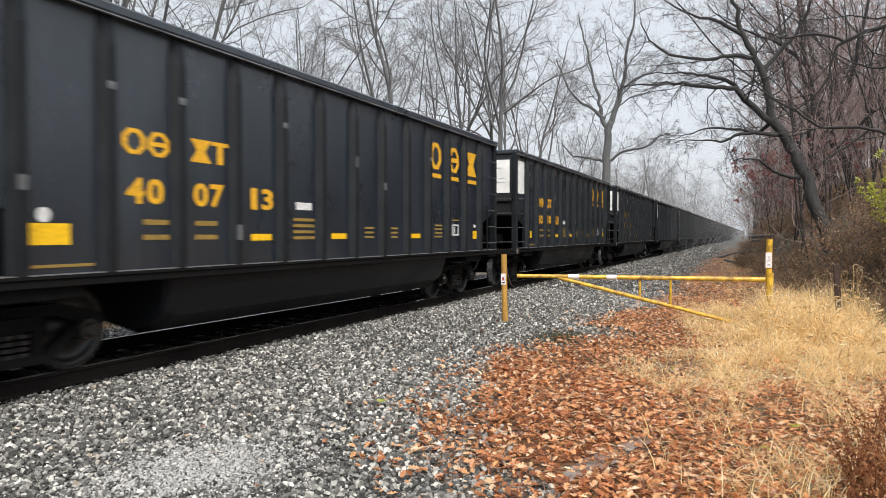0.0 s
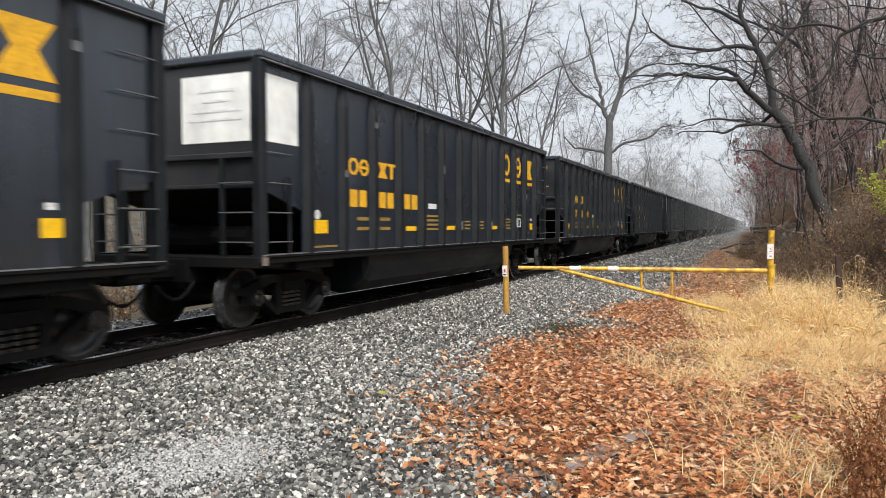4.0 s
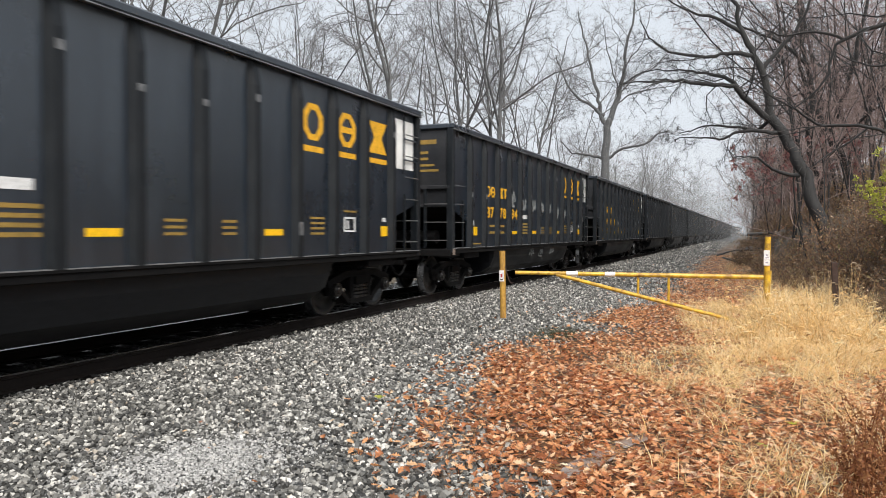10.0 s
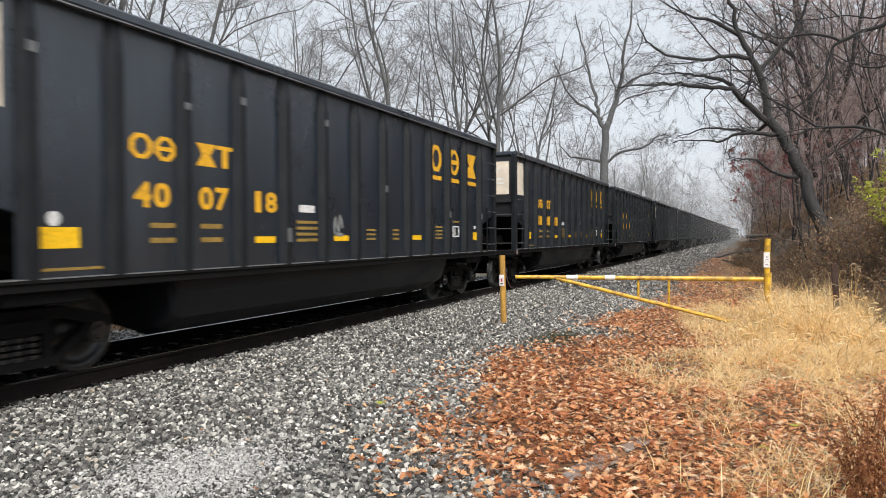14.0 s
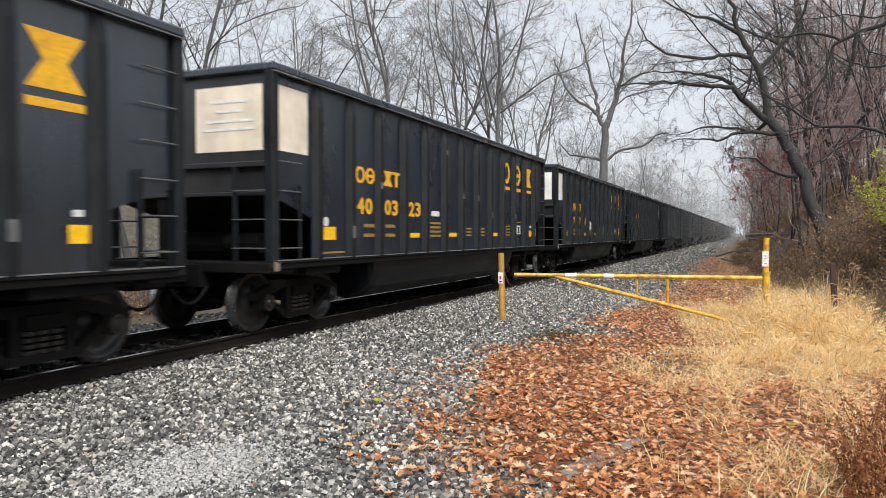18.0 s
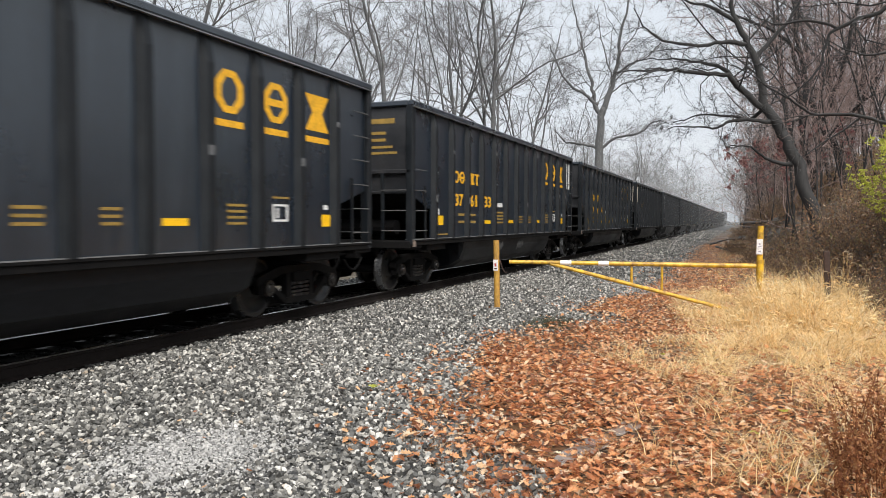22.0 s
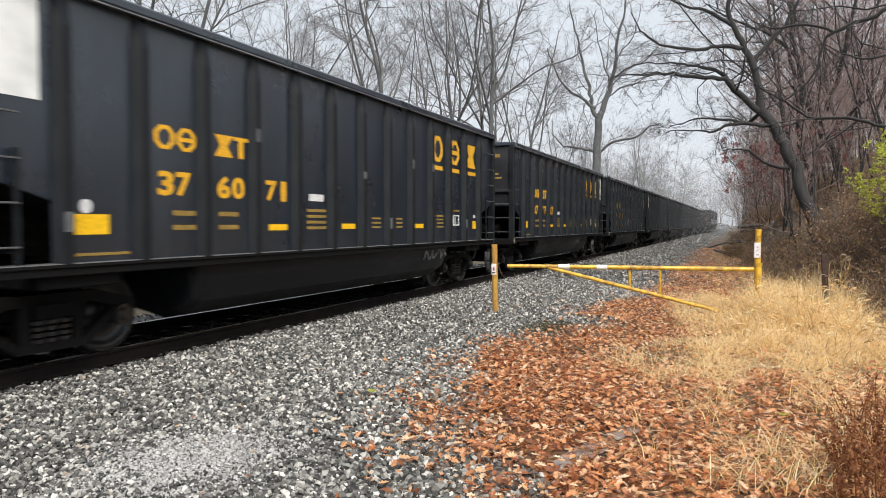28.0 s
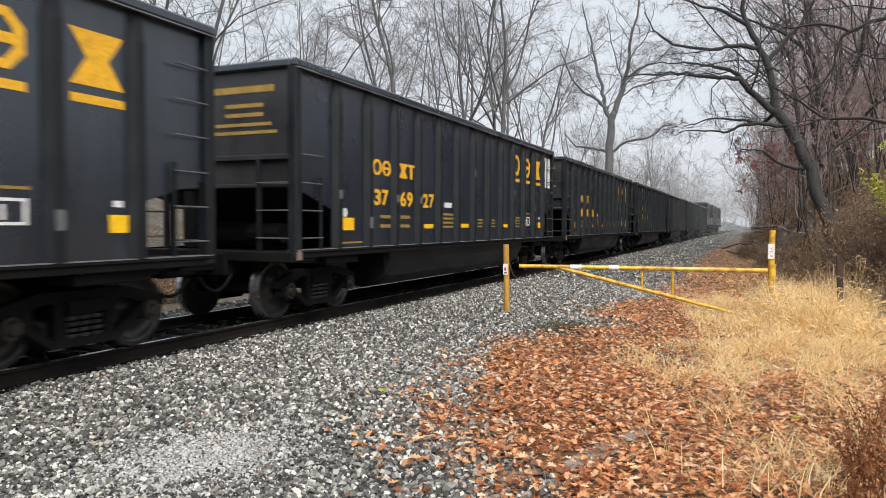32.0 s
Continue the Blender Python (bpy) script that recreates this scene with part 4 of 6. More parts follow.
# ---- gate ----
def build_gate():
    post = thing("gate_post", pose(-4.35, 13.11, ground_z(-4.35, 13.11), 0, -1.2, 0), "weathered yellow steel catch post with a small sticker", "post")
    pole = part("pole", rod(bmesh.new(), (0, 0, -0.1), (0, 0, 1.30), 0.056, None, 16), M_GATEDULL, post)
    st = part("sticker", boxes((-0.045, 0.045, -0.062, -0.045, 0.72, 0.93)), M_STICKER, post, "white warning sticker")
    part("sticker_print", boxes((-0.02, 0.015, -0.065, -0.06, 0.80, 0.86)), M_RED, st, "faded red print")
    part("sticker_print", boxes((-0.03, 0.03, -0.065, -0.06, 0.75, 0.77)), M_RUSTPOST, st, "small dark print")
    bm = bmesh.new()
    for k in range(7):
        a0, a1 = k / 7, (k + 1) / 7
        rod(bm, (0.05 + 0.16 * a0, 0.0, 1.02 - 0.32 * a0 - 0.5 * a0 * (1 - a0)), (0.05 + 0.16 * a1, 0.0, 1.02 - 0.32 * a1 - 0.5 * a1 * (1 - a1)), 0.009, None, 6)
    part("chain", bm, M_RUSTPOST, post, "thin dark lock chain")
    g = thing("swing_gate", pose(0, 0, 0), "yellow tubular steel swing gate, closed", "gate")
    hx, hy = 0.255, 14.6
    hz = ground_z(hx, hy)
    tip = Vector((-4.17, 13.28, 0.70))
    hinge = Vector((hx - 0.05, hy, 0.66))
    way = (tip - hinge)
    hp = part("hinge_post", rod(bmesh.new(), (hx, hy, hz - 0.1), (hx + 0.02, hy, 1.40), 0.053, None, 16), M_GATE, g)
    part("hinge_sleeve", rod(bmesh.new(), (hx + 0.02, hy - 0.02, hz + 0.15), (hx + 0.03, hy - 0.02, 0.78), 0.063, None, 16), M_GATE, g)
    part("arm", rod(bmesh.new(), hinge, tip, 0.045, 0.036, 14), M_GATE, g)
    low = Vector((hx - 0.48, hy - 0.2, -0.16))
    joint = hinge + way * 0.83
    part("brace", rod(bmesh.new(), joint - Vector((0, 0, 0.02)), low, 0.036, None, 12), M_GATE, g)
    for k in (0.495, 0.372):
        a = hinge + way * k
        u = (a.x - joint.x) / (low.x - joint.x)
        b = joint + (low - joint) * u
        part("strut", rod(bmesh.new(), a, (a.x, a.y, b.z), 0.024, None, 10), M_GATE, g)
    # The band at 0.765 is the arm's wet top highlight, painted white.
    for k, w in ((0.61, 0.042), (0.765, 0.046)):
        a = hinge + way * (k - w / 2)
        b = hinge + way * (k + w / 2)
        part("white_band", rod(bmesh.new(), a, b, 0.046, None, 14), M_STICKER, g, "white band round the arm")
    st = part("sticker", boxes((hx - 0.045, hx + 0.06, hy - 0.066, hy - 0.04, 0.88, 1.16)), M_STICKER, hp, "white warning sticker")
    part("hinge_cap", rod(bmesh.new(), (hx + 0.02, hy, 1.40), (hx + 0.02, hy, 1.41), 0.055, 0.05, 16), M_GATEDULL, hp)
    for x0, x1, z0, z1, mm in ((-0.005, 0.02, 1.055, 1.09, M_FAINTINK), (-0.02, 0.035, 1.015, 1.03, M_FAINTINK), (-0.015, 0.03, 0.925, 0.945, M_FAINTINK)):
        bar = part("sticker_bar", boxes((hx + x0, hx + x1, hy - 0.069, hy - 0.0662, z0, z1)), mm, g)
    d = thing("fence_post", pose(1.42, 14.6, ground_z(1.42, 14.6), 0, -3, 0), "rusted dark steel post in the dry grass", "post")
    part("pole", boxes((-0.05, 0.05, -0.045, 0.045, -0.1, 1.14), bevel=0.01), M_RUSTPOST, d)


build_gate()

# ---- trees and brush ----
def unit(v):
    return v / max(np.linalg.norm(v), 1e-9)


def tubes(name, lines, mat, sides=None):
    """Tapered tubes along polylines: each line is (points, radii)."""
    verts, faces = [], []
    for pts, rad in lines:
        pts = np.asarray(pts, float)
        n = sides or (9 if rad[0] > 0.12 else 6 if rad[0] > 0.05 else 4 if rad[0] > 0.02 else 3)
        k = len(verts)
        d = np.gradient(pts, axis=0)
        ref = np.array((0.31, 0.87, 0.38)) if abs(unit(d[0])[2]) > 0.6 else np.array((0.1, 0.2, 0.97))
        for p, w, r in zip(pts, d, rad):
            w = unit(w)
            a = unit(np.cross(w, ref))
            b = np.cross(w, a)
            for j in range(n):
                t = 2 * math.pi * j / n
                verts.append(tuple(p + r * (math.cos(t) * a + math.sin(t) * b)))
        for i in range(len(pts) - 1):
            for j in range(n):
                j2 = (j + 1) % n
                faces.append((k + i * n + j, k + i * n + j2, k + (i + 1) * n + j2, k + (i + 1) * n + j))
        faces.append(tuple(k + (len(pts) - 1) * n + j for j in range(n)))
    return grid_mesh(name, verts, faces, mat, True)


def wander(rng, start, way, length, steps, wob, lift):
    pts, d = [np.array(start, float)], unit(np.array(way, float))
    for _ in range(steps):
        d = unit(d + rng.normal(0, wob, 3) + np.array((0, 0, lift)))
        pts.append(pts[-1] + d * length / steps)
    return np.array(pts)


def sprout(rng, line, level, counts, ratio, spread, wob, lift, out, first=0.25, least=0.006, span=0.45, tip=3):
    """Side branches along a limb, and theirs in turn."""
    pts, rad = line
    seg = np.linalg.norm(np.diff(pts, axis=0), axis=1)
    total = seg.sum()
    n = counts[level]
    for i in range(n):
        u = first + (1 - first) * (i + rng.random()) / n
        f = u * (len(pts) - 1)
        j = min(int(f), len(pts) - 2)
        p = pts[j] + (pts[j + 1] - pts[j]) * (f - j)
        r = rad[j] + (rad[j + 1] - rad[j]) * (f - j)
        d = unit(pts[j + 1] - pts[j])
        side = unit(np.cross(d, rng.normal(0, 1, 3)))
        a = math.radians(spread + rng.normal(0, 12))
        way = d * math.cos(a) + side * math.sin(a)
        length = total * ratio[level] * (1.15 - 0.6 * u) * rng.uniform(0.6, 1.3)
        r0 = max(min(r * 0.6, length * 0.0105), least)
        steps = tip if level + 1 == len(counts) else max(3, min(9, int(length / span)))
        q = wander(rng, p, way, length, steps, wob, lift)
        rr = np.linspace(r0, max(r0 * 0.3, least * 0.6), len(q))
        out[min(level, 1)].append((q, rr))
        if level + 1 < len(counts):
            sprout(rng, (q, rr), level + 1, counts, ratio, spread, wob * 1.1, lift, out, 0.15, least, span * 0.6, tip)


def forest_tree_meshes(seed, height, radius, forks, mat, counts=(9, 6, 6), twig=0.008, low=0.35, wob=0.2, sides=None):
    rng = np.random.default_rng(seed)
    out = ([], [])
    trunk = wander(rng, (0, 0, -0.3), (rng.normal(0, 0.06), rng.normal(0, 0.06), 1), height, 14, 0.07, 0.035)
    rad = radius * np.linspace(1, 0.12, len(trunk)) ** 0.9
    rad[0] *= 1.3
    mains = [(trunk, rad)]
    for k in range(forks):
        j = int(rng.integers(4, 8))
        a = rng.uniform(0, 6.28)
        q = wander(rng, trunk[j], (0.6 * math.cos(a), 0.6 * math.sin(a), 1), height * rng.uniform(0.45, 0.65), 10, 0.1, 0.07)
        mains.append((q, np.linspace(rad[j] * 0.7, 0.03, len(q))))
    for m in mains:
        sprout(rng, m, 0, counts, (0.38, 0.46, 0.46), 48, wob, 0.045, out, low, twig, 0.8, 2 if mat is M_BARKDK or sides else 3)
    return tubes("trunk", mains, mat, sides), tubes("crown", out[0] + out[1], M_TWIGDK if mat is M_BARKDK else M_TWIG, sides)


def limb_tree_meshes(seed, limbs, mat, counts, ratio, spread, wob, lift, twig, crown_mat):
    """A tree on given limbs (points in metres, start and end radius)."""
    rng = np.random.default_rng(seed)
    out, mains = ([], []), []
    for pts, r0, r1 in limbs:
        pts = np.array(pts, float)
        ends = [2 * pts[0] - pts[1], *pts, 2 * pts[-1] - pts[-2]]
        fine = []
        for p0, p1, p2, p3 in zip(ends, ends[1:], ends[2:], ends[3:]):
            for u in (0.0, 0.25, 0.5, 0.75):
                q = 0.5 * (2 * p1 + (p2 - p0) * u + (2 * p0 - 5 * p1 + 4 * p2 - p3) * u * u + (3 * p1 - p0 - 3 * p2 + p3) * u ** 3)
                fine.append(q + rng.normal(0, min(r0, np.linalg.norm(p2 - p1) * 0.1) * 0.3, 3))
        fine = np.array(fine + [pts[-1]])
        mains.append((fine, np.linspace(r0, r1, len(fine))))
    for i, m in enumerate(mains):
        if i:
            sprout(rng, m, 0, counts, ratio, spread, wob, lift, out, 0.12, twig)
    return tubes("trunk", mains, mat), tubes("crown", out[0] + out[1], crown_mat)


def put_tree(meshes, at, label, name="tree", group=""):
    t = thing(name, at, label, "tree", group)
    part("trunk", meshes[0], None, t)
    part("crown", meshes[1], None, t)
    return t


def build_trees():
    rng = np.random.default_rng(5)
    kinds = [forest_tree_meshes(11, 21, 0.20, 1, M_BARK, (13, 8, 7)), forest_tree_meshes(12, 23, 0.22, 2, M_BARK, (10, 8, 6)), forest_tree_meshes(13, 18, 0.13, 1, M_BARK, (14, 8, 6)),
             forest_tree_meshes(14, 21, 0.17, 3, M_BARK, (8, 7, 6)), forest_tree_meshes(15, 13, 0.075, 2, M_BARK, (9, 6, 6), 0.006, 0.15)]
    dark = [forest_tree_meshes(21, 15, 0.085, 1, M_BARKDK, (12, 6, 6), 0.006, 0.2), forest_tree_meshes(22, 17, 0.12, 1, M_BARKDK, (12, 6, 6), 0.006, 0.25), forest_tree_meshes(23, 10, 0.05, 1, M_BARKDK, (9, 5, 5), 0.005, 0.1)]
    slim = [forest_tree_meshes(16, 19, 0.15, 1, M_BARK, (8, 6, 5), 0.016), forest_tree_meshes(17, 16, 0.12, 2, M_BARK, (7, 5, 5), 0.016)]
    # behind the train: degrees left of the line, distance, kind, size
    spots = [(27.5, 42, 0, 1.0), (25.8, 58, 3, 1.0), (22.4, 45, 3, 0.95), (19.8, 47, 2, 1.15), (18.5, 44, 1, 0.9), (16.6, 60, 2, 1.05), (15.2, 72, 0, 1.05), (21.2, 66, 1, 1.0),
             (30.5, 55, 2, 0.95), (34.2, 36, 4, 1.1), (33.3, 52, 2, 0.9), (36.5, 44, 4, 1.2), (38.5, 34, 4, 1.0), (42.6, 24, 2, 0.8), (45.6, 23, 3, 0.75), (47.7, 22, 0, 0.75), (49.4, 21, 0, 0.7),
             (53, 26, 1, 0.8), (41, 40, 4, 1.1), (24.2, 80, 0, 1.0), (13.4, 95, 3, 0.9), (17.8, 88, 1, 1.0), (29, 78, 2, 1.1), (11.8, 112, 0, 0.8), (46, 36, 4, 1.1), (60, 22, 2, 0.9), (68, 20, 4, 1.0)]
    for turn, far, k, s in spots:
        x, y = -far * math.sin(radians(turn)), far * math.cos(radians(turn))
        put_tree(kinds[k], Matrix.Translation((x, y, ground_z(x, y))) @ Matrix.Rotation(rng.uniform(0, 6.28), 4, "Z") @ Matrix.Scale(s, 4), "tall bare grey tree behind the railway line", "bare_tree", "bare trees behind the train")
    # on the bank by the path
    for i in range(30):
        y = 30 + 95 * (i / 30) ** 1.25 + rng.uniform(-1.5, 1.5)
        x = bank_foot(y) + 1.4 + (0.03 + 0.15 * rng.random()) * y * (0.6 + 0.5 * rng.random())
        k = int(rng.integers(0, 3))
        put_tree(dark[k], Matrix.Translation((x, y, ground_z(x, y))) @ pose(0, 0, 0, 0, rng.uniform(-9, 2), rng.uniform(-40, 40)) @ Matrix.Scale(rng.uniform(0.75, 1.1), 4), "bare dark tree on the wooded bank", "bank_tree", "bare trees on the bank")
    for i in range(44):
        y = 26 + 60 * rng.random() ** 1.3
        x = bank_foot(y) + 0.9 + rng.random() * (0.8 + 0.14 * y)
        put_tree(dark[2], Matrix.Translation((x, y, ground_z(x, y))) @ pose(0, 0, 0, 0, rng.uniform(-14, 4), rng.uniform(0, 360)) @ Matrix.Scale(rng.uniform(0.45, 0.85), 4), "thin brown sapling on the wooded bank", "sapling", "saplings on the bank")
    # far off along the line
    for i in range(34):
        left = i % 2
        y = 125 + 9 * i + rng.uniform(-4, 4)
        x = (XC - 8 - abs(rng.normal(0, 9))) if left else (1.5 + abs(rng.normal(0, 7)))
        if i > 20:
            x = rng.uniform(-30, 12)
            y = 330 + rng.uniform(0, 60)
        put_tree(slim[int(rng.integers(0, 2))], Matrix.Translation((x, y, ground_z(x, y))) @ Matrix.Rotation(rng.uniform(0, 6.28), 4, "Z") @ Matrix.Scale(rng.uniform(0.8, 1.15), 4), "distant bare tree in the haze", "bare_tree", "distant trees")
    for i in range(16):
        y = 140 + 170 * rng.random()
        x = XC - 8 - 42 * rng.random()
        put_tree(slim[i % 2], Matrix.Translation((x, y, ground_z(x, y))) @ Matrix.Rotation(rng.uniform(0, 6.28), 4, "Z") @ Matrix.Scale(rng.uniform(0.85, 1.25), 4), "distant bare tree in the haze", "bare_tree", "distant trees")
    # the broad tree beyond the train
    broad = [([(-13.1, 70, -0.6), (-13.1, 70, 3), (-13.0, 70, 6.8), (-12.9, 70, 11.0), (-12.6, 70, 12.3)], 0.50, 0.30),
             ([(-12.9, 70, 11.6), (-13.5, 70, 12.7), (-13.7, 70, 14.1), (-14.5, 70.5, 17.1), (-15.2, 71, 19.9), (-16.0, 71, 23.2)], 0.24, 0.05),
             ([(-12.6, 70, 12.2), (-12.1, 70, 13.6), (-11.7, 70, 15.0), (-11.3, 69.6, 16.8), (-11.0, 69, 18.9), (-10.4, 69, 21.5), (-10.0, 69, 24.5)], 0.29, 0.05),
             ([(-13.2, 70, 12.6), (-14.3, 69.6, 13.6), (-15.7, 69, 14.5), (-16.8, 69, 16.2), (-17.7, 69, 18.6)], 0.17, 0.05),
             ([(-12.7, 70, 8.5), (-11.4, 70, 9.4), (-9.4, 70, 9.7), (-8.3, 70, 10.6), (-7.2, 70, 10.9)], 0.15, 0.04),
             ([(-13.1, 70, 8.4), (-14.5, 70, 8.9), (-16.2, 70, 9.2), (-17.4, 70, 10.4)], 0.17, 0.04),
             ([(-11.6, 69.8, 15.3), (-10.3, 70, 16.2), (-8.8, 70.5, 16.9), (-7.4, 71, 18.5)], 0.13, 0.04)]
    put_tree(limb_tree_meshes(31, broad, M_BARK, (11, 7, 7), (0.5, 0.5, 0.48), 50, 0.24, 0.03, 0.012, M_TWIG), Matrix(), "broad bare tree with a forked trunk beyond the train", "broad_tree")
    # the leaning tree on the bank
    lean = [([(2.3, 26, 0.5), (2.1, 26, 1.6), (1.7, 26, 2.7), (1.3, 26, 3.9), (0.9, 26, 4.7), (0.5, 26, 5.3)], 0.23, 0.15),
            ([(0.5, 26, 5.2), (-0.2, 25.6, 5.8), (-0.6, 25.3, 6.2), (-1.4, 25, 6.3), (-2.4, 24.6, 6.4), (-3.3, 24.3, 6.4), (-4.0, 24, 6.3)], 0.11, 0.012),
            ([(-0.2, 26, 5.8), (-0.6, 26.3, 6.5), (-1.3, 26.6, 6.9), (-1.8, 26.9, 7.1), (-2.7, 27.2, 7.3), (-3.8, 27.5, 7.4)], 0.09, 0.012),
            ([(0.5, 26, 5.2), (0.4, 26, 6.1), (0.0, 26, 7.3), (-0.4, 26, 8.1), (-0.6, 26, 8.9), (-0.9, 26, 10.5)], 0.14, 0.05),
            ([(0.0, 26, 7.3), (-0.8, 25.6, 7.4), (-1.5, 25.2, 7.2), (-2.4, 25, 7.4), (-3.1, 24.8, 7.8), (-3.5, 24.6, 8.5)], 0.08, 0.015),
            ([(1.4, 26, 3.3), (0.9, 25.8, 3.4), (0.5, 25.5, 3.6), (0.0, 25.2, 3.9), (-0.5, 25, 3.9)], 0.07, 0.015),
            ([(0.9, 26, 4.7), (0.2, 25.7, 4.8), (-0.6, 25.4, 4.7), (-1.0, 25.2, 4.5), (-1.6, 25, 4.6), (-2.4, 24.8, 4.5)], 0.075, 0.012),
            ([(0.5, 26, 5.2), (0.1, 26.3, 4.9), (-0.7, 26.6, 5.1), (-1.6, 27, 5.2), (-2.5, 27.3, 5.0)], 0.07, 0.012),
            ([(0.2, 26, 6.8), (0.9, 26.4, 7.7), (1.5, 26.8, 8.6), (1.8, 27, 10.0)], 0.08, 0.03),
            ([(-0.4, 26, 8.1), (-1.2, 25.7, 8.6), (-2.0, 25.4, 8.8), (-2.9, 25.2, 9.4)], 0.07, 0.015)]
    put_tree(limb_tree_meshes(32, lean, M_BARKDK, (11, 6, 6), (0.44, 0.5, 0.5), 50, 0.27, 0.0, 0.0045, M_BARKDK), Matrix(), "leaning dark tree with long crooked limbs over the path", "leaning_tree")
    second = [([(3.8, 33, 0.6), (3.7, 33, 2.0), (3.5, 33, 3.9), (3.2, 33, 4.6), (2.8, 33, 5.4), (2.3, 33, 6.5)], 0.18, 0.12),
              ([(2.3, 33, 6.3), (2.1, 33, 7.8), (1.8, 33, 9.2), (1.5, 33, 12.5)], 0.15, 0.05),
              ([(2.8, 33, 5.4), (3.4, 32.5, 7.3), (3.8, 32, 9.5), (4.4, 32, 12)], 0.12, 0.04),
              ([(2.0, 33, 8.3), (0.9, 32.6, 9.3), (-0.4, 32, 9.8), (-1.6, 31.6, 10.6)], 0.09, 0.02),
              ([(3.1, 33, 5.0), (4.2, 32.4, 6.2), (5.2, 32, 6.6)], 0.09, 0.03)]
    put_tree(limb_tree_meshes(33, second, M_BARKDK, (10, 7, 6), (0.48, 0.5, 0.5), 50, 0.25, 0.02, 0.0055, M_BARKDK), Matrix(), "crooked dark tree on the bank", "crooked_tree")
    third = [([(2.6, 33.6, 0.6), (2.5, 33.6, 3.6), (2.2, 33.6, 4.6), (2.1, 33.6, 5.4), (2.0, 33.6, 7.2), (1.7, 33.6, 8.8)], 0.11, 0.07),
             ([(2.0, 33.6, 7.0), (1.2, 33.3, 8.2), (0.6, 33, 9.8)], 0.05, 0.015),
             ([(1.7, 33.6, 8.6), (1.9, 33.8, 10.4), (1.6, 34, 12.4)], 0.06, 0.015)]
    put_tree(limb_tree_meshes(35, third, M_BARKDK, (10, 7, 6), (0.5, 0.5, 0.5), 50, 0.25, 0.02, 0.0055, M_BARKDK), Matrix(), "slender dark tree on the bank", "slender_tree")
    near = [([(3.35, 18, 0.3), (3.45, 18, 2.4), (3.4, 18, 3.5), (3.5, 18, 5.0), (3.35, 18, 6.6), (3.3, 18, 8.5)], 0.15, 0.07),
            ([(3.4, 18, 3.4), (2.8, 18, 3.6), (2.1, 18, 3.8), (1.3, 18, 3.9), (0.9, 17.9, 4.2), (0.4, 17.8, 4.5), (-0.1, 17.7, 4.9), (-0.6, 17.6, 5.1)], 0.048, 0.007),
            ([(3.4, 18, 6.5), (2.9, 18, 6.2), (2.6, 18, 6.0), (1.8, 18, 5.7), (1.6, 18, 5.5), (1.4, 17.9, 4.8), (0.9, 17.8, 4.3), (0.5, 17.7, 4.1)], 0.060, 0.010),
            ([(1.8, 18, 5.7), (1.2, 17.8, 5.9), (0.6, 17.6, 5.8), (0.1, 17.4, 6.0)], 0.04, 0.01),
            ([(3.4, 18, 5.4), (2.6, 17.6, 5.0), (2.0, 17.2, 5.0), (1.5, 16.8, 5.2)], 0.035, 0.01)]
    put_tree(limb_tree_meshes(34, near, M_BARKDK, (9, 6, 6), (0.42, 0.5, 0.5), 52, 0.26, 0.0, 0.0032, M_BARKDK), Matrix(), "dark tree at the edge of the wood with low limbs", "edge_tree")


build_trees()


def shrub_meshes(seed, height, stems, leaf_mat, leaves, leaf, low=0.0, stem_mat=None):
    rng = np.random.default_rng(seed)
    lines, tips = [], []
    for _ in range(stems):
        a = rng.uniform(0, 6.28)
        lean = rng.uniform(0.1, 0.8)
        q = wander(rng, (rng.normal(0, 0.12), rng.normal(0, 0.12), -0.05), (lean * math.cos(a), lean * math.sin(a), 1), height * rng.uniform(0.5, 1.1), 5, 0.16, -0.06)
        lines.append((q, np.linspace(0.009, 0.003, len(q))))
        for _k in range(4):
            j = int(rng.integers(1, len(q) - 1))
            s = wander(rng, q[j], rng.normal(0, 1, 3) + (0, 0, 0.4), height * rng.uniform(0.15, 0.4), 3, 0.25, -0.02)
            lines.append((s, np.linspace(0.004, 0.002, len(s))))
            tips.append(s)
    tips = [s for s in tips if s[-1][2] > low * height] or tips
    verts, faces = [], []
    for i in range(leaves):
        s = tips[int(rng.integers(0, len(tips)))]
        p = s[int(rng.integers(0, len(s)))] + rng.normal(0, 0.03, 3)
        a, b = unit(rng.normal(0, 1, 3)), unit(rng.normal(0, 1, 3))
        b = unit(np.cross(a, b))
        c = np.cross(a, b)
        L = leaf * rng.uniform(0.6, 1.3)
        k = len(verts)
        verts += [tuple(p), tuple(p + a * L * 0.5 + b * L * 0.3 + c * L * 0.1), tuple(p + a * L), tuple(p + a * L * 0.5 - b * L * 0.3 + c * L * 0.1)]
        faces += [(k, k + 1, k + 2), (k, k + 2, k + 3)]
    return tubes("stem", lines, stem_mat or M_BRIAR, 3), grid_mesh("foliage", verts, faces, leaf_mat)


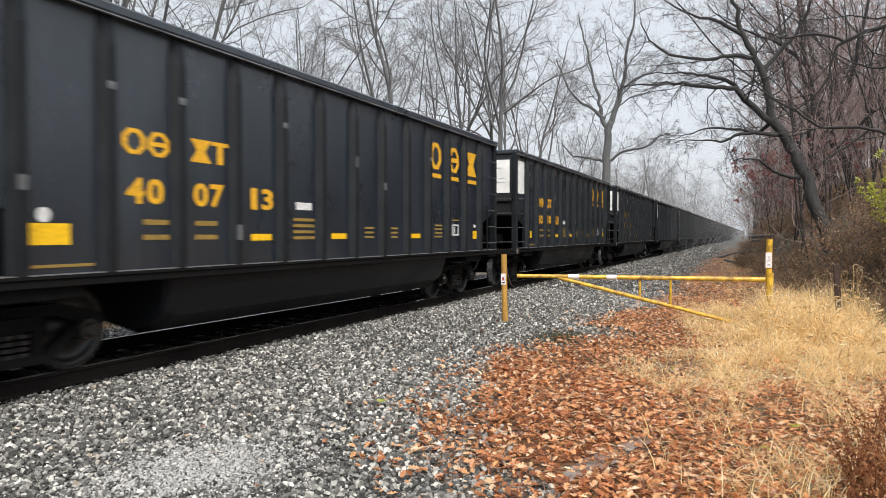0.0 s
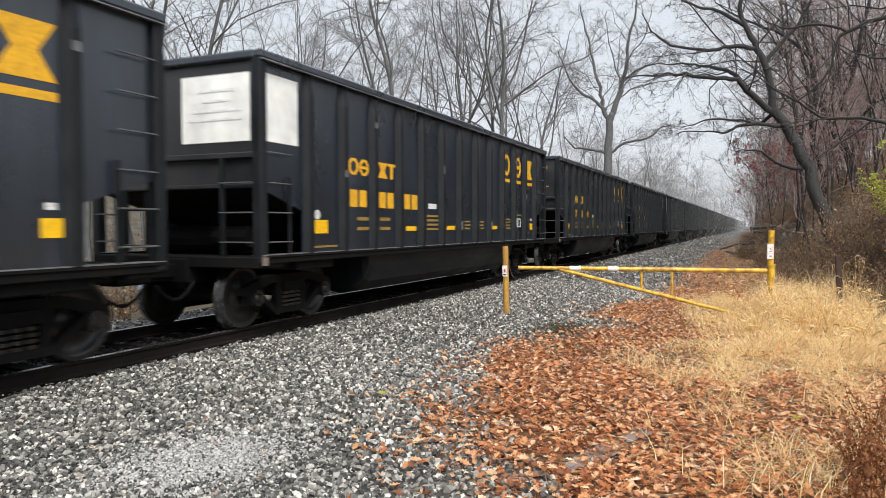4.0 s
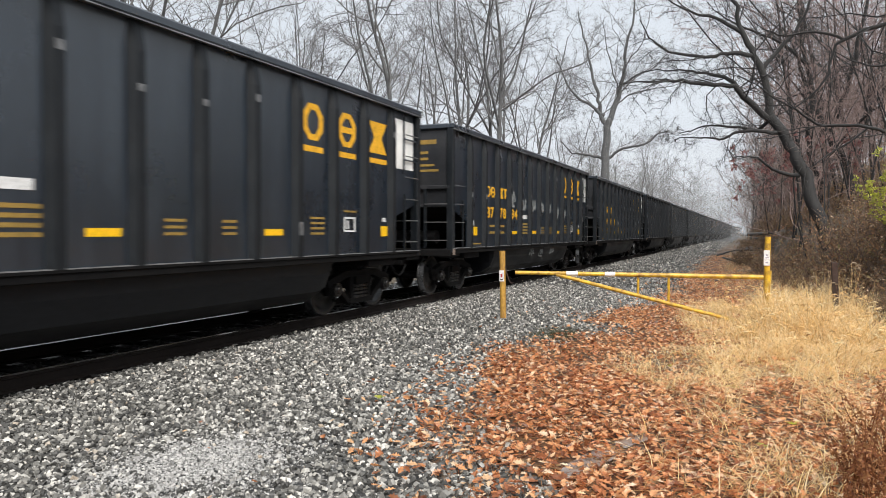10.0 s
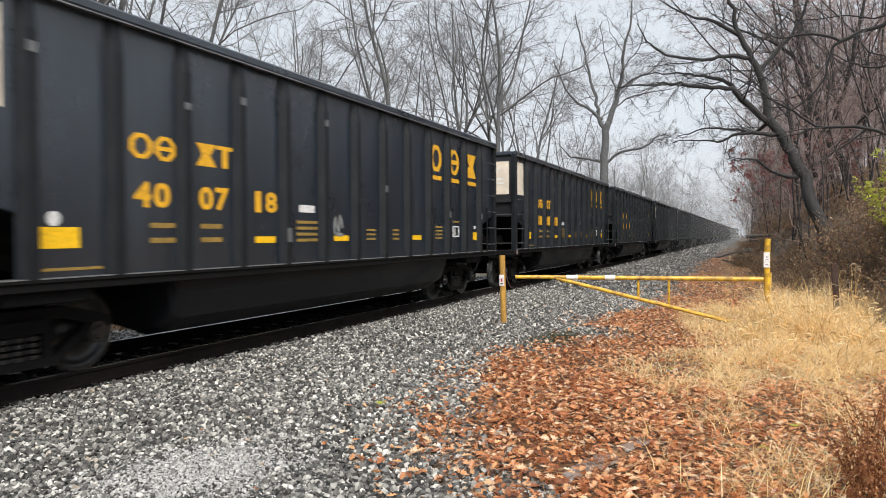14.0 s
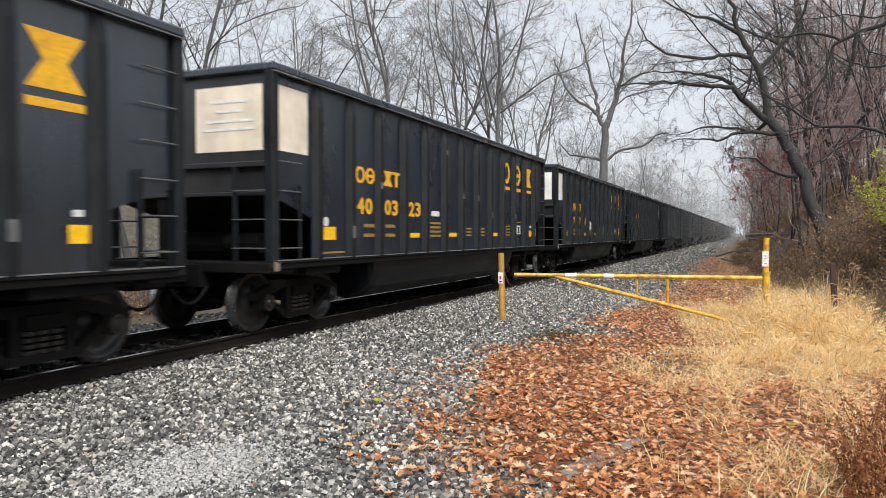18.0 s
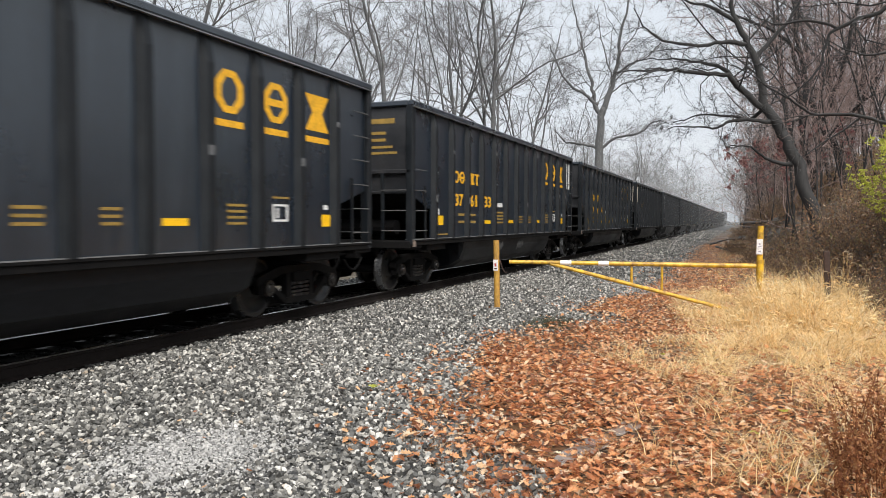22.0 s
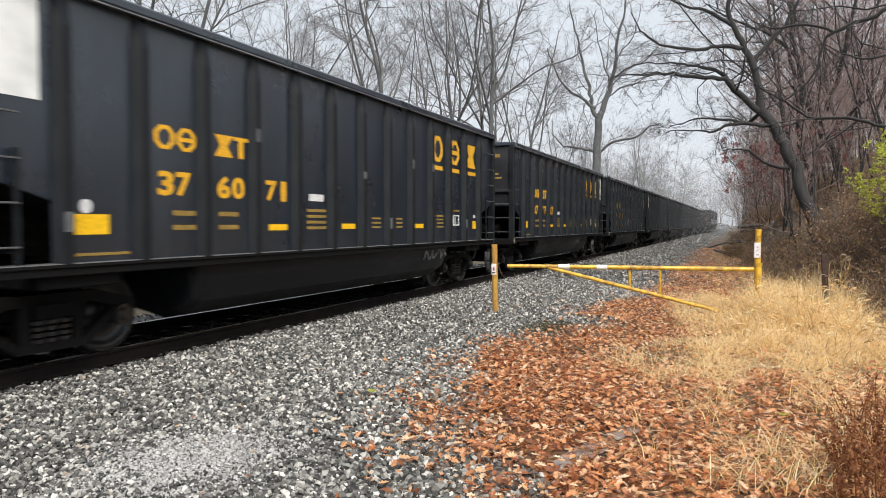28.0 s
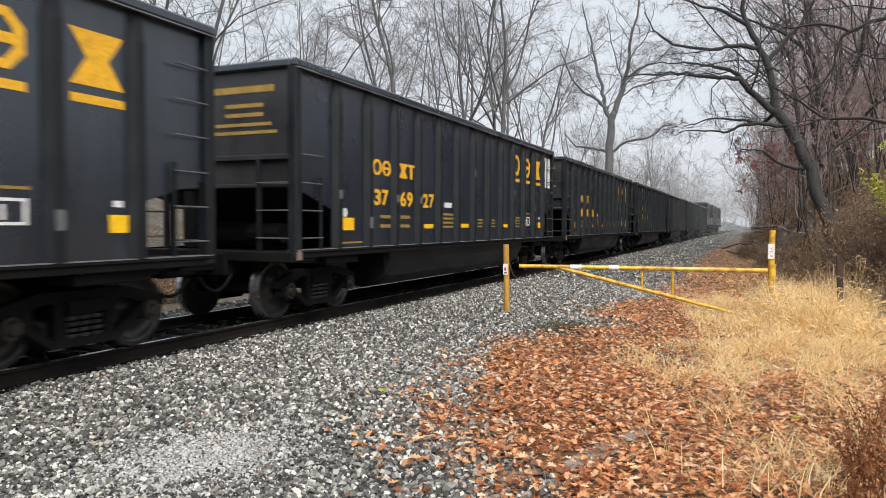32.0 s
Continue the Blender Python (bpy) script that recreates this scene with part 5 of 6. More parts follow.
def build_brush():
    rng = np.random.default_rng(8)
    kinds = [shrub_meshes(41, 1.0, 20, M_BRUSH, 900, 0.045), shrub_meshes(42, 1.2, 18, M_BRUSH, 800, 0.05), shrub_meshes(43, 0.75, 24, M_BRUSH, 900, 0.045), shrub_meshes(44, 1.6, 14, M_BRUSH, 560, 0.05)]
    green = shrub_meshes(45, 2.5, 34, M_GREEN, 3600, 0.068, 0.42)
    for i in range(140):
        if i < 56:
            y = rng.uniform(14.8, 24)
            x = bank_foot(y) + rng.uniform(-0.15, 3.0)
        else:
            y = 23 + 60 * rng.random() ** 1.5
            x = bank_foot(y) + rng.uniform(-0.3, 1.5 + 0.1 * y)
        s = thing("shrub", Matrix.Translation((x, y, ground_z(x, y) - 0.05)) @ Matrix.Rotation(rng.uniform(0, 6.28), 4, "Z") @ Matrix.Scale(rng.uniform(0.7, 1.2), 4), "tangled leafless brown brush on the bank", "shrub", "brush on the bank")
        m = kinds[int(rng.integers(0, 4))]
        part("stem", m[0], None, s)
        part("foliage", m[1], None, s)
    for i in range(64):
        y = rng.uniform(3, 45)
        x = XC - 4.2 - abs(rng.normal(0, 1)) * 4 - 0.12 * y
        s = thing("shrub", Matrix.Translation((x, y, ground_z(x, y) - 0.05)) @ Matrix.Rotation(rng.uniform(0, 6.28), 4, "Z") @ Matrix.Scale(rng.uniform(1.1, 1.9), 4), "tangled leafless brown brush beyond the track", "shrub", "brush beyond the track")
        m = kinds[int(rng.integers(0, 4))]
        part("stem", m[0], None, s)
        part("foliage", m[1], None, s)
    for x, y, z, k in ((3.3, 17.2, 0, 0.74), (3.7, 17.6, 0, 0.84), (3.1, 16.9, 0, 0.58)):
        s = thing("green_shrub", Matrix.Translation((x, y, ground_z(x, y) - 0.05)) @ Matrix.Rotation(x * 3, 4, "Z") @ Matrix.Scale(k * 1.3, 4), "shrub still in yellow-green leaf on the bank", "shrub")
        part("stem", green[0], None, s)
        part("foliage", green[1], None, s)
    red = shrub_meshes(46, 2.6, 14, M_MAROON, 620, 0.075, 0.62)
    for x, y, k in ((0.9, 45, 2.3), (1.7, 52, 2.6), (1.9, 38, 1.9), (0.6, 60, 2.9), (3.4, 33, 1.6)):
        s = thing("red_sapling", Matrix.Translation((x, y, ground_z(x, y) - 0.05)) @ Matrix.Rotation(y, 4, "Z") @ Matrix.Scale(k, 4), "sapling with dark red clinging leaves", "sapling", "red saplings on the bank")
        tagged(part("stem", red[0], None, s), kind="stuff")
        part("foliage", red[1], None, s)


build_brush()

# ---- loose ground cover ----
def stone_shape(rng, fine):
    if fine:
        v = np.array([(x, y, z) for z in (-0.8, 0.8) for x, y in ((-0.9, -0.6), (0.3, -0.95), (0.95, -0.1), (0.45, 0.85), (-0.75, 0.7))], float)
        v[5:, :2] *= 0.72
        f = [(0, 2, 1), (0, 3, 2), (0, 4, 3), (5, 6, 7), (5, 7, 8), (5, 8, 9)]
        for i in range(5):
            j = (i + 1) % 5
            f += [(i, j, j + 5), (i, j + 5, i + 5)]
        return v, np.array(f)
    v = np.array([(1, 0, 0), (-1, 0, 0), (0, 1, 0), (0, -1, 0), (0, 0, 1), (0, 0, -1)], float)
    f = np.array([(0, 2, 4), (2, 1, 4), (1, 3, 4), (3, 0, 4), (2, 0, 5), (1, 2, 5), (3, 1, 5), (0, 3, 5)])
    return v, f


def scatter_mesh(name, shape, spots, scales, turns, mat, jitter, rng):
    """Many jittered copies of one small shape in one mesh."""
    v, f = shape
    n = len(spots)
    pts = v[None] * (1 + rng.normal(0, jitter, (n, len(v), 3))) * scales[:, None, :]
    q = np.einsum("nij,nkj->nki", turns, pts) + spots[:, None, :]
    faces = (f[None] + (np.arange(n) * len(v))[:, None, None]).reshape(-1, 3)
    me = bpy.data.meshes.new(name)
    me.vertices.add(n * len(v))
    me.vertices.foreach_set("co", q.reshape(-1).astype(np.float32))
    me.loops.add(len(faces) * 3)
    me.loops.foreach_set("vertex_index", faces.reshape(-1).astype(np.int32))
    me.polygons.add(len(faces))
    me.polygons.foreach_set("loop_start", np.arange(0, len(faces) * 3, 3, dtype=np.int32))
    me.update(calc_edges=True)
    me.validate()
    me.shade_flat()
    me.materials.append(mat)
    return me


def turns_of(rng, n, tilt):
    a, b, c = rng.uniform(0, 2 * np.pi, n), rng.normal(0, tilt, n), rng.normal(0, tilt, n)
    z, o = np.zeros(n), np.ones(n)
    rz = np.stack([np.cos(a), -np.sin(a), z, np.sin(a), np.cos(a), z, z, z, o], 1).reshape(n, 3, 3)
    rx = np.stack([o, z, z, z, np.cos(b), -np.sin(b), z, np.sin(b), np.cos(b)], 1).reshape(n, 3, 3)
    ry = np.stack([np.cos(c), z, np.sin(c), z, o, z, -np.sin(c), z, np.cos(c)], 1).reshape(n, 3, 3)
    return np.einsum("nij,njk,nkl->nil", rx, ry, rz)


def build_stones():
    rng = np.random.default_rng(3)
    for y0, y1, dens, size, fine in ((-4.0, 2.9, 420, 0.021, False), (2.9, 9.0, 1150, 0.0168, True), (9.0, 22, 620, 0.0215, False), (22, 60, 70, 0.034, False), (60, 140, 8, 0.06, False)):
        spots, sizes = [], []
        n = int((y1 - y0) * 5.6 * dens)
        for x, y in zip(rng.uniform(-7.1, -1.0, n), rng.uniform(y0, y1, n)):
            over = x - gravel_edge(y) - 0.55 * (1 - smooth(5.2, 6.6, y)) + 0.35 * noise.noise(Vector((x * 0.8, y * 0.8, 3))) + 0.42 * noise.noise(Vector((x * 2.6, y * 2.6, 9)))
            if over > -0.1 and rng.random() < min(0.25 + over * 1.5, 0.985):
                continue
            dust = math.exp(-(((x + 3.65) / 0.7) ** 2 + ((y - 4.05) / 0.8) ** 2)) + 0.8 * math.exp(-(((x + 2.9) / 0.45) ** 2 + ((y - 11.5) / 0.6) ** 2))
            if rng.random() < dust * 1.15:
                continue
            on_tie = abs((y + 8) / 0.535 - round((y + 8) / 0.535)) * 0.535 < 0.135
            if x < -6.36 and rng.random() < (0.3 if on_tie else 0.04) + 0.3 * smooth(6.75, 6.95, -x):
                continue
            s = size * min(rng.lognormal(0, 0.32), 1.7) * (1 - 0.35 * min(dust, 1))
            spots.append((x, y, ground_z(x, y) + s * rng.uniform(0.0, 0.8)))
            sizes.append((s * rng.uniform(0.8, 1.35), s * rng.uniform(0.75, 1.1), s * rng.uniform(0.5, 0.95)))
        spots, sizes = np.array(spots), np.array(sizes)
        me = scatter_mesh("ballast_stones", stone_shape(rng, fine), spots, sizes, turns_of(rng, len(spots), 0.75), M_STONE, 0.22, rng)
        tagged(new("ballast_stones", me), "loose crushed grey and white ballast stones", "gravel", kind="stuff")
    # The stones between the rails carry the train's shade in their colour.
    for name, mat, x0, x1, n in (("stones between the rails, black with coal and painted-in shade", M_COALSHADE, XC - 0.68, XC + 1.1, 4600), ("crushed grey stones beyond the rails", M_STONE, XC - 2.9, XC - 0.85, 3600)):
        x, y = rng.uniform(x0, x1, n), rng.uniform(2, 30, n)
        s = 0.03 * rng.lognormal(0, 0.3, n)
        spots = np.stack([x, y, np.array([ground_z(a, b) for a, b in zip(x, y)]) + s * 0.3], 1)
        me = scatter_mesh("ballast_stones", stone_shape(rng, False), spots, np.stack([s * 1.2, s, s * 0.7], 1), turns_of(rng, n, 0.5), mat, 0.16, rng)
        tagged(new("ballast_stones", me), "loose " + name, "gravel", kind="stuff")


build_stones()


def build_grit():
    rng = np.random.default_rng(14)
    spots = []
    for cx, cy, sx, sy, n in ((-3.65, 4.05, 0.42, 0.55, 9000), (-3.0, 11.8, 0.4, 0.4, 900)):
        for x, y in zip(rng.normal(cx, sx, n), rng.normal(cy, sy, n)):
            spots.append((x, y, ground_z(x, y) + 0.004))
    spots = np.array(spots)
    s = 0.0085 * rng.lognormal(0, 0.35, len(spots))
    me = scatter_mesh("grit", stone_shape(rng, False), spots, np.stack([s * 1.2, s, s * 0.7], 1), turns_of(rng, len(spots), 0.6), M_GRIT, 0.2, rng)
    tagged(new("grit", me), "fine wet grey stone grit", "gravel", kind="stuff")


build_grit()


def leaf_shape():
    """A lobed oak leaf, one unit long, slightly cupped."""
    rim = [(0, 0), (0.16, 0.10), (0.26, 0.24), (0.36, 0.12), (0.50, 0.36), (0.60, 0.15), (0.74, 0.27), (0.83, 0.10), (1, 0), (0.83, -0.10), (0.74, -0.27), (0.60, -0.15), (0.50, -0.36), (0.36, -0.12), (0.26, -0.24), (0.16, -0.10)]
    v = [(0.5, 0, 0)] + [(x - 0.0, y, abs(y) * 0.45 + 0.25 * (x - 0.5) ** 2) for x, y in rim]
    v = np.array(v) - np.array((0.5, 0, 0))
    f = np.array([(0, i + 1, (i + 1) % len(rim) + 1) for i in range(len(rim))])
    return v, f


def build_leaves():
    rng = np.random.default_rng(4)
    spots, sizes = [], []
    for y0, y1, dens in ((-4.0, 2.4, 170), (2.4, 9, 980), (9, 20, 540), (20, 32, 260), (32, 55, 110)):
        n = int((y1 - y0) * 6.5 * dens)
        for x, y in zip(rng.uniform(-4.5, 2.6, n), rng.uniform(y0, y1, n)):
            u = x - gravel_edge(y) + 0.35 * noise.noise(Vector((x * 0.8, y * 0.8, 3))) + 0.42 * noise.noise(Vector((x * 2.6, y * 2.6, 9)))
            keep = 0.004 + 0.09 * smooth(-1.0, -0.2, u) + 0.88 * smooth(-0.2, 0.45, u)
            straw = smooth(1.6, 3.2, x - gravel_edge(y)) if y < 12 else smooth(0.9, 1.6, x + 1.3)
            keep *= 1 - (0.55 if y > 9 else 0.3) * straw
            if (x + 1.0 - 0.25 * (y - 5.5)) ** 2 / 0.04 + (y - 5.5) ** 2 / 0.5 < 1:
                keep *= 0.42
            keep *= (0.75 if y < 9 else 0.5) + smooth(-0.3, 0.4, noise.noise(Vector((x * 1.7, y * 1.7, 2)))) * 0.6
            keep *= 1 - 0.5 * (1 - smooth(5.2, 6.6, y)) * (1 - smooth(0.4, 1.3, x - gravel_edge(y)))
            if rng.random() > keep:
                continue
            spots.append((x, y, ground_z(x, y) + rng.uniform(0.005, 0.06)))
            s = rng.uniform(0.036, 0.098)
            sizes.append((s, s * rng.uniform(0.75, 1.1), s * rng.uniform(0.4, 1.6)))
    spots, sizes = np.array(spots), np.array(sizes)
    v, f = leaf_shape()
    keep = [0, 1, 4, 5, 7, 9, 11, 13, 14]
    plain = v[keep], np.array([(0, i + 1, i % 8 + 2 if i < 7 else 1) for i in range(8)])
    near = (spots[:, 1] < 9) & (spots[:, 1] > 2.4)
    for shape, pick in (((v, f), near), (plain, ~near)):
        me = scatter_mesh("fallen_leaves", shape, spots[pick], sizes[pick], turns_of(rng, int(pick.sum()), 0.35), M_LEAF, 0.06, rng)
        tagged(new("fallen_leaves", me), "wet orange-brown fallen oak leaves", "leaves", kind="stuff")


build_leaves()


def blades(name, rng, spots, heights, widths, leans, mat, steps=3):
    """Curved tapering blades."""
    n = len(spots)
    a = rng.uniform(0, 2 * np.pi, n)
    out = np.stack([np.cos(a), np.sin(a), np.zeros(n)], 1)
    side = np.stack([-np.sin(a), np.cos(a), np.zeros(n)], 1)
    turn = rng.uniform(0, np.pi, n)
    side = side * np.cos(turn)[:, None] + out * np.sin(turn)[:, None] * 0.6
    rows = []
    for k in range(steps + 1):
        u = k / steps
        c = spots + out * (leans * heights * u ** 1.8)[:, None] + np.array((0, 0, 1.0)) * (heights * (u - 0.45 * np.clip(leans, 0, 1.3) * u ** 2.2))[:, None]
        w = widths * (1 - 0.85 * u)
        rows += [c - side * w[:, None], c + side * w[:, None]]
    v = np.stack(rows, 1).reshape(-1, 3)
    m = 2 * (steps + 1)
    base = np.arange(n)[:, None] * m
    f = []
    for k in range(steps):
        f.append(base + np.array((2 * k, 2 * k + 1, 2 * k + 3, 2 * k + 2)))
    f = np.stack(f, 1).reshape(-1, 4)
    me = bpy.data.meshes.new(name)
    me.vertices.add(len(v))
    me.vertices.foreach_set("co", v.reshape(-1).astype(np.float32))
    me.loops.add(len(f) * 4)
    me.loops.foreach_set("vertex_index", f.reshape(-1).astype(np.int32))
    me.polygons.add(len(f))
    me.polygons.foreach_set("loop_start", np.arange(0, len(f) * 4, 4, dtype=np.int32))
    me.update(calc_edges=True)
    me.materials.append(mat)
    return me


def build_grass():
    rng = np.random.default_rng(6)

    def sow(n, x0, x1, y0, y1, keep):
        pts = []
        for x, y in zip(rng.uniform(x0, x1, n), rng.uniform(y0, y1, n)):
            if rng.random() < keep(x, y):
                pts.append((x, y, ground_z(x, y) - 0.01))
        return np.array(pts)

    def tall(x, y):
        clump = smooth(-0.3, 0.2, noise.noise(Vector((x * 2.1, y * 1.6, 11))))
        return smooth(-1.1, -0.3, x + 0.12 * (y - 12)) * smooth(8.6, 10.5, y - 0.2 * x) * (1 - smooth(16.2, 18.5, y)) * (1 - smooth(1.45, 2.1, x)) * (0.04 + 0.96 * clump)
    p = sow(90000, -1.6, 2.6, 8.2, 18.5, tall)
    far = np.array([0.35 + 0.65 * smooth(9.5, 13.0, v[1]) for v in p])
    lump = np.array([0.78 + 1.05 * noise.noise(Vector((v[0] * 1.7, v[1] * 1.3, 21))) for v in p])
    me = blades("tall_grass", rng, p, rng.uniform(0.35, 0.95, len(p)) * far * lump * np.array([0.34 + 0.66 * smooth(-0.35, 0.35, v[0] - 0.5 * smooth(14, 16, v[1])) for v in p]), rng.uniform(0.0035, 0.0085, len(p)), rng.uniform(0.15, 1.2, len(p)) + (1 - far) * 0.9, M_STRAW, 4)
    tagged(new("tall_grass", me), "tall straw-coloured dry grass round the gate post", "grass", kind="stuff")

    def short(x, y):
        u = x - gravel_edge(y)
        clump = smooth(-0.1, 0.35, noise.noise(Vector((x * 1.9, y * 1.5, 5))))
        return smooth(1.4, 2.8, u) * (0.06 + 0.94 * clump) * (0.55 + 0.45 * smooth(6, 9, y)) * (1 - smooth(12.5, 16, y) * 0.6) * (1 - 0.75 * smooth(0.9, 1.7, x - 0.06 * (y - 10)))
    p = sow(84000, -3.0, 2.4, 2.0, 16.0, short)
    me = blades("matted_grass", rng, p, rng.uniform(0.1, 0.38, len(p)), rng.uniform(0.0028, 0.0065, len(p)), rng.uniform(0.5, 2.2, len(p)), M_STRAW)
    tagged(new("matted_grass", me), "short matted tan grass among leaves", "grass", kind="stuff")

    def brown(x, y):
        u = x - gravel_edge(y)
        return smooth(-0.35, 0.4, u) * (0.14 + 0.6 * smooth(0.0, 0.4, noise.noise(Vector((x * 2.1, y * 2.1, 31)))))
    p = sow(60000, -3.6, 1.8, 3.0, 18.0, brown)
    me = blades("brown_grass", rng, p, rng.uniform(0.05, 0.2, len(p)), rng.uniform(0.0016, 0.0034, len(p)), rng.uniform(0.4, 2.2, len(p)), M_WEED, 2)
    tagged(new("brown_grass", me), "thin brown grass coming through the leaves", "grass", kind="stuff")

    p = np.array([(x, y, ground_z(x, y)) for x, y in zip(rng.normal(-2.85, 0.26, 2600), rng.normal(11.5, 0.42, 2600))])
    me = blades("moss", rng, p, rng.uniform(0.03, 0.09, len(p)), rng.uniform(0.003, 0.006, len(p)), rng.uniform(0.5, 2.2, len(p)), M_MOSS, 2)
    tagged(new("moss", me), "dark green moss and wet short grass on the gravel", "moss", kind="stuff")

    def verge(x, y):
        return smooth(0.0, 0.8, x - gravel_edge(y) - 0.9) * (1 - smooth(0.0, 0.8, x - bank_foot(y))) * 0.28
    p = sow(9000, -3.2, 1.0, 18, 60, verge)
    me = blades("verge_grass", rng, p, rng.uniform(0.15, 0.5, len(p)), rng.uniform(0.004, 0.008, len(p)), rng.uniform(0.2, 1.2, len(p)), M_STRAW, 2)
    tagged(new("verge_grass", me), "dry grass along the path", "grass", kind="stuff")


build_grass()


def build_small_growth():
    rng = np.random.default_rng(9)
    # nodding seed heads by the rusty post
    stalks, heads = [], []
    for i in range(24):
        x, y = rng.normal(1.5, 0.33), rng.normal(14.6, 0.5)
        z = ground_z(x, y)
        h = rng.uniform(0.7, 1.25)
        q = wander(rng, (x, y, z), (rng.normal(0, 0.12), rng.normal(0, 0.12), 1), h, 5, 0.05, 0)
        stalks.append((q, np.linspace(0.003, 0.002, len(q))))
        d = unit(q[-1] - q[-2]) + np.array((rng.choice((-1, 1)) * 0.5, rng.normal(0, 0.3), 0))
        c = wander(rng, q[-1], d, 0.15, 5, 0.06, -0.45)
        heads.append((c, np.array((0.004, 0.008, 0.010, 0.010, 0.007, 0.003))))
    g = thing("seeding_grass", None, "pale nodding seed heads of tall dry grass", "grass")
    st = part("stalk", tubes("stalk", stalks, M_STRAW, 3), None, g)
    part("seed_head", tubes("seed_head", heads, M_SEED, 6), None, g)
    # drooping heads over the tall grass
    plumes = []
    while len(plumes) < 420:
        x, y = rng.uniform(-0.9, 1.9), rng.uniform(10.2, 16.0)
        if noise.noise(Vector((x * 1.7, y * 1.3, 21))) < -0.05 or rng.random() > smooth(-0.9, 0.3, x):
            continue
        top = np.array((x, y, ground_z(x, y) + rng.uniform(0.28, 0.66) * (0.6 + 0.4 * smooth(10, 13, y))))
        a = rng.uniform(0, 6.28)
        q = wander(rng, top, (math.cos(a), math.sin(a), 1.6), rng.uniform(0.08, 0.15), 4, 0.1, -0.38)
        plumes.append((q, np.array((0.003, 0.009, 0.011, 0.008, 0.003))))
    tagged(new("grass_plumes", tubes("grass_plumes", plumes, M_STRAW, 4)), "drooping pale seed heads over the dry grass", "grass", kind="stuff")
    # brown dock by the verge
    for cx, cy, n, top in ((0.66, 5.3, 22, 0.5), (0.85, 5.7, 20, 0.66), (0.98, 5.25, 16, 0.6), (0.5, 4.85, 9, 0.3), (0.8, 5.0, 14, 0.45), (1.1, 6.4, 10, 0.6)):
        w = thing("dead_weed", Matrix.Translation((cx, cy, ground_z(cx, cy))), "dead brown dock weed with seed spikes", "weed", "dead weeds")
        lines, v, f = [], [], []
        for k in range(n):
            q = wander(rng, (rng.normal(0, 0.07), rng.normal(0, 0.07), 0), (rng.normal(0, 0.22), rng.normal(0, 0.22), 1), top * rng.uniform(0.5, 1.1), 6, 0.07, 0)
            lines.append((q, np.linspace(0.005, 0.002, len(q))))
            for j in range(44):
                u = rng.uniform(0.35, 1) * (len(q) - 1)
                i = min(int(u), len(q) - 2)
                p = q[i] + (q[i + 1] - q[i]) * (u - i) + rng.normal(0, 0.012, 3)
                a, b = unit(rng.normal(0, 1, 3)) * 0.014, unit(rng.normal(0, 1, 3)) * 0.010
                m = len(v)
                v += [tuple(p - a), tuple(p + b), tuple(p + a), tuple(p - b)]
                f.append((m, m + 1, m + 2, m + 3))
        tagged(part("stem", tubes("stem", lines, M_WEED, 4), None, w), kind="stuff")
        tagged(part("seed_spike", grid_mesh("seed_spike", v, f, M_WEED), None, w), kind="stuff")
    # small green weeds
    for cx, cy, r in ((-3.33, 6.2, 0.07), (-0.15, 8.3, 0.09), (0.35, 6.9, 0.06), (-0.9, 9.4, 0.06), (0.1, 6.1, 0.05)):
        w = thing("green_weed", Matrix.Translation((cx, cy, ground_z(cx, cy) + 0.03)), "small green weed on the ground", "weed", "green weeds")
        v, f = [], []
        for k in range(14):
            a = rng.uniform(0, 6.28)
            d, s = np.array((math.cos(a), math.sin(a), 0.5)), np.array((-math.sin(a), math.cos(a), 0)) * r * 0.18
            L = r * rng.uniform(0.6, 1.3)
            m = len(v)
            v += [(0, 0, 0), tuple(d * L * 0.5 + s), tuple(d * L * (1, 1, 0.5)), tuple(d * L * 0.5 - s)]
            f.append((m, m + 1, m + 2, m + 3))
        part("rosette", grid_mesh("rosette", v, f, M_GREEN), None, w)
    # fallen limbs far along the path
    pile = thing("brush_pile", None, "pile of fallen grey limbs beside the path", "debris")
    for k in range(9):
        x, y = 0.15 + rng.normal(0, 0.4), 44 + rng.normal(0, 1.2)
        z = ground_z(x, y) + rng.uniform(0.05, 0.5)
        a = rng.uniform(-0.5, 0.5)
        q = wander(rng, (x - 1.0 * math.cos(a), y - math.sin(a), z), (math.cos(a), math.sin(a), rng.normal(0, 0.12)), rng.uniform(1.4, 2.8), 5, 0.08, 0)
        part("limb", tubes("limb", [(q, np.linspace(rng.uniform(0.05, 0.11), 0.03, len(q)))], M_BARK, 7), None, pile)


build_small_growth()


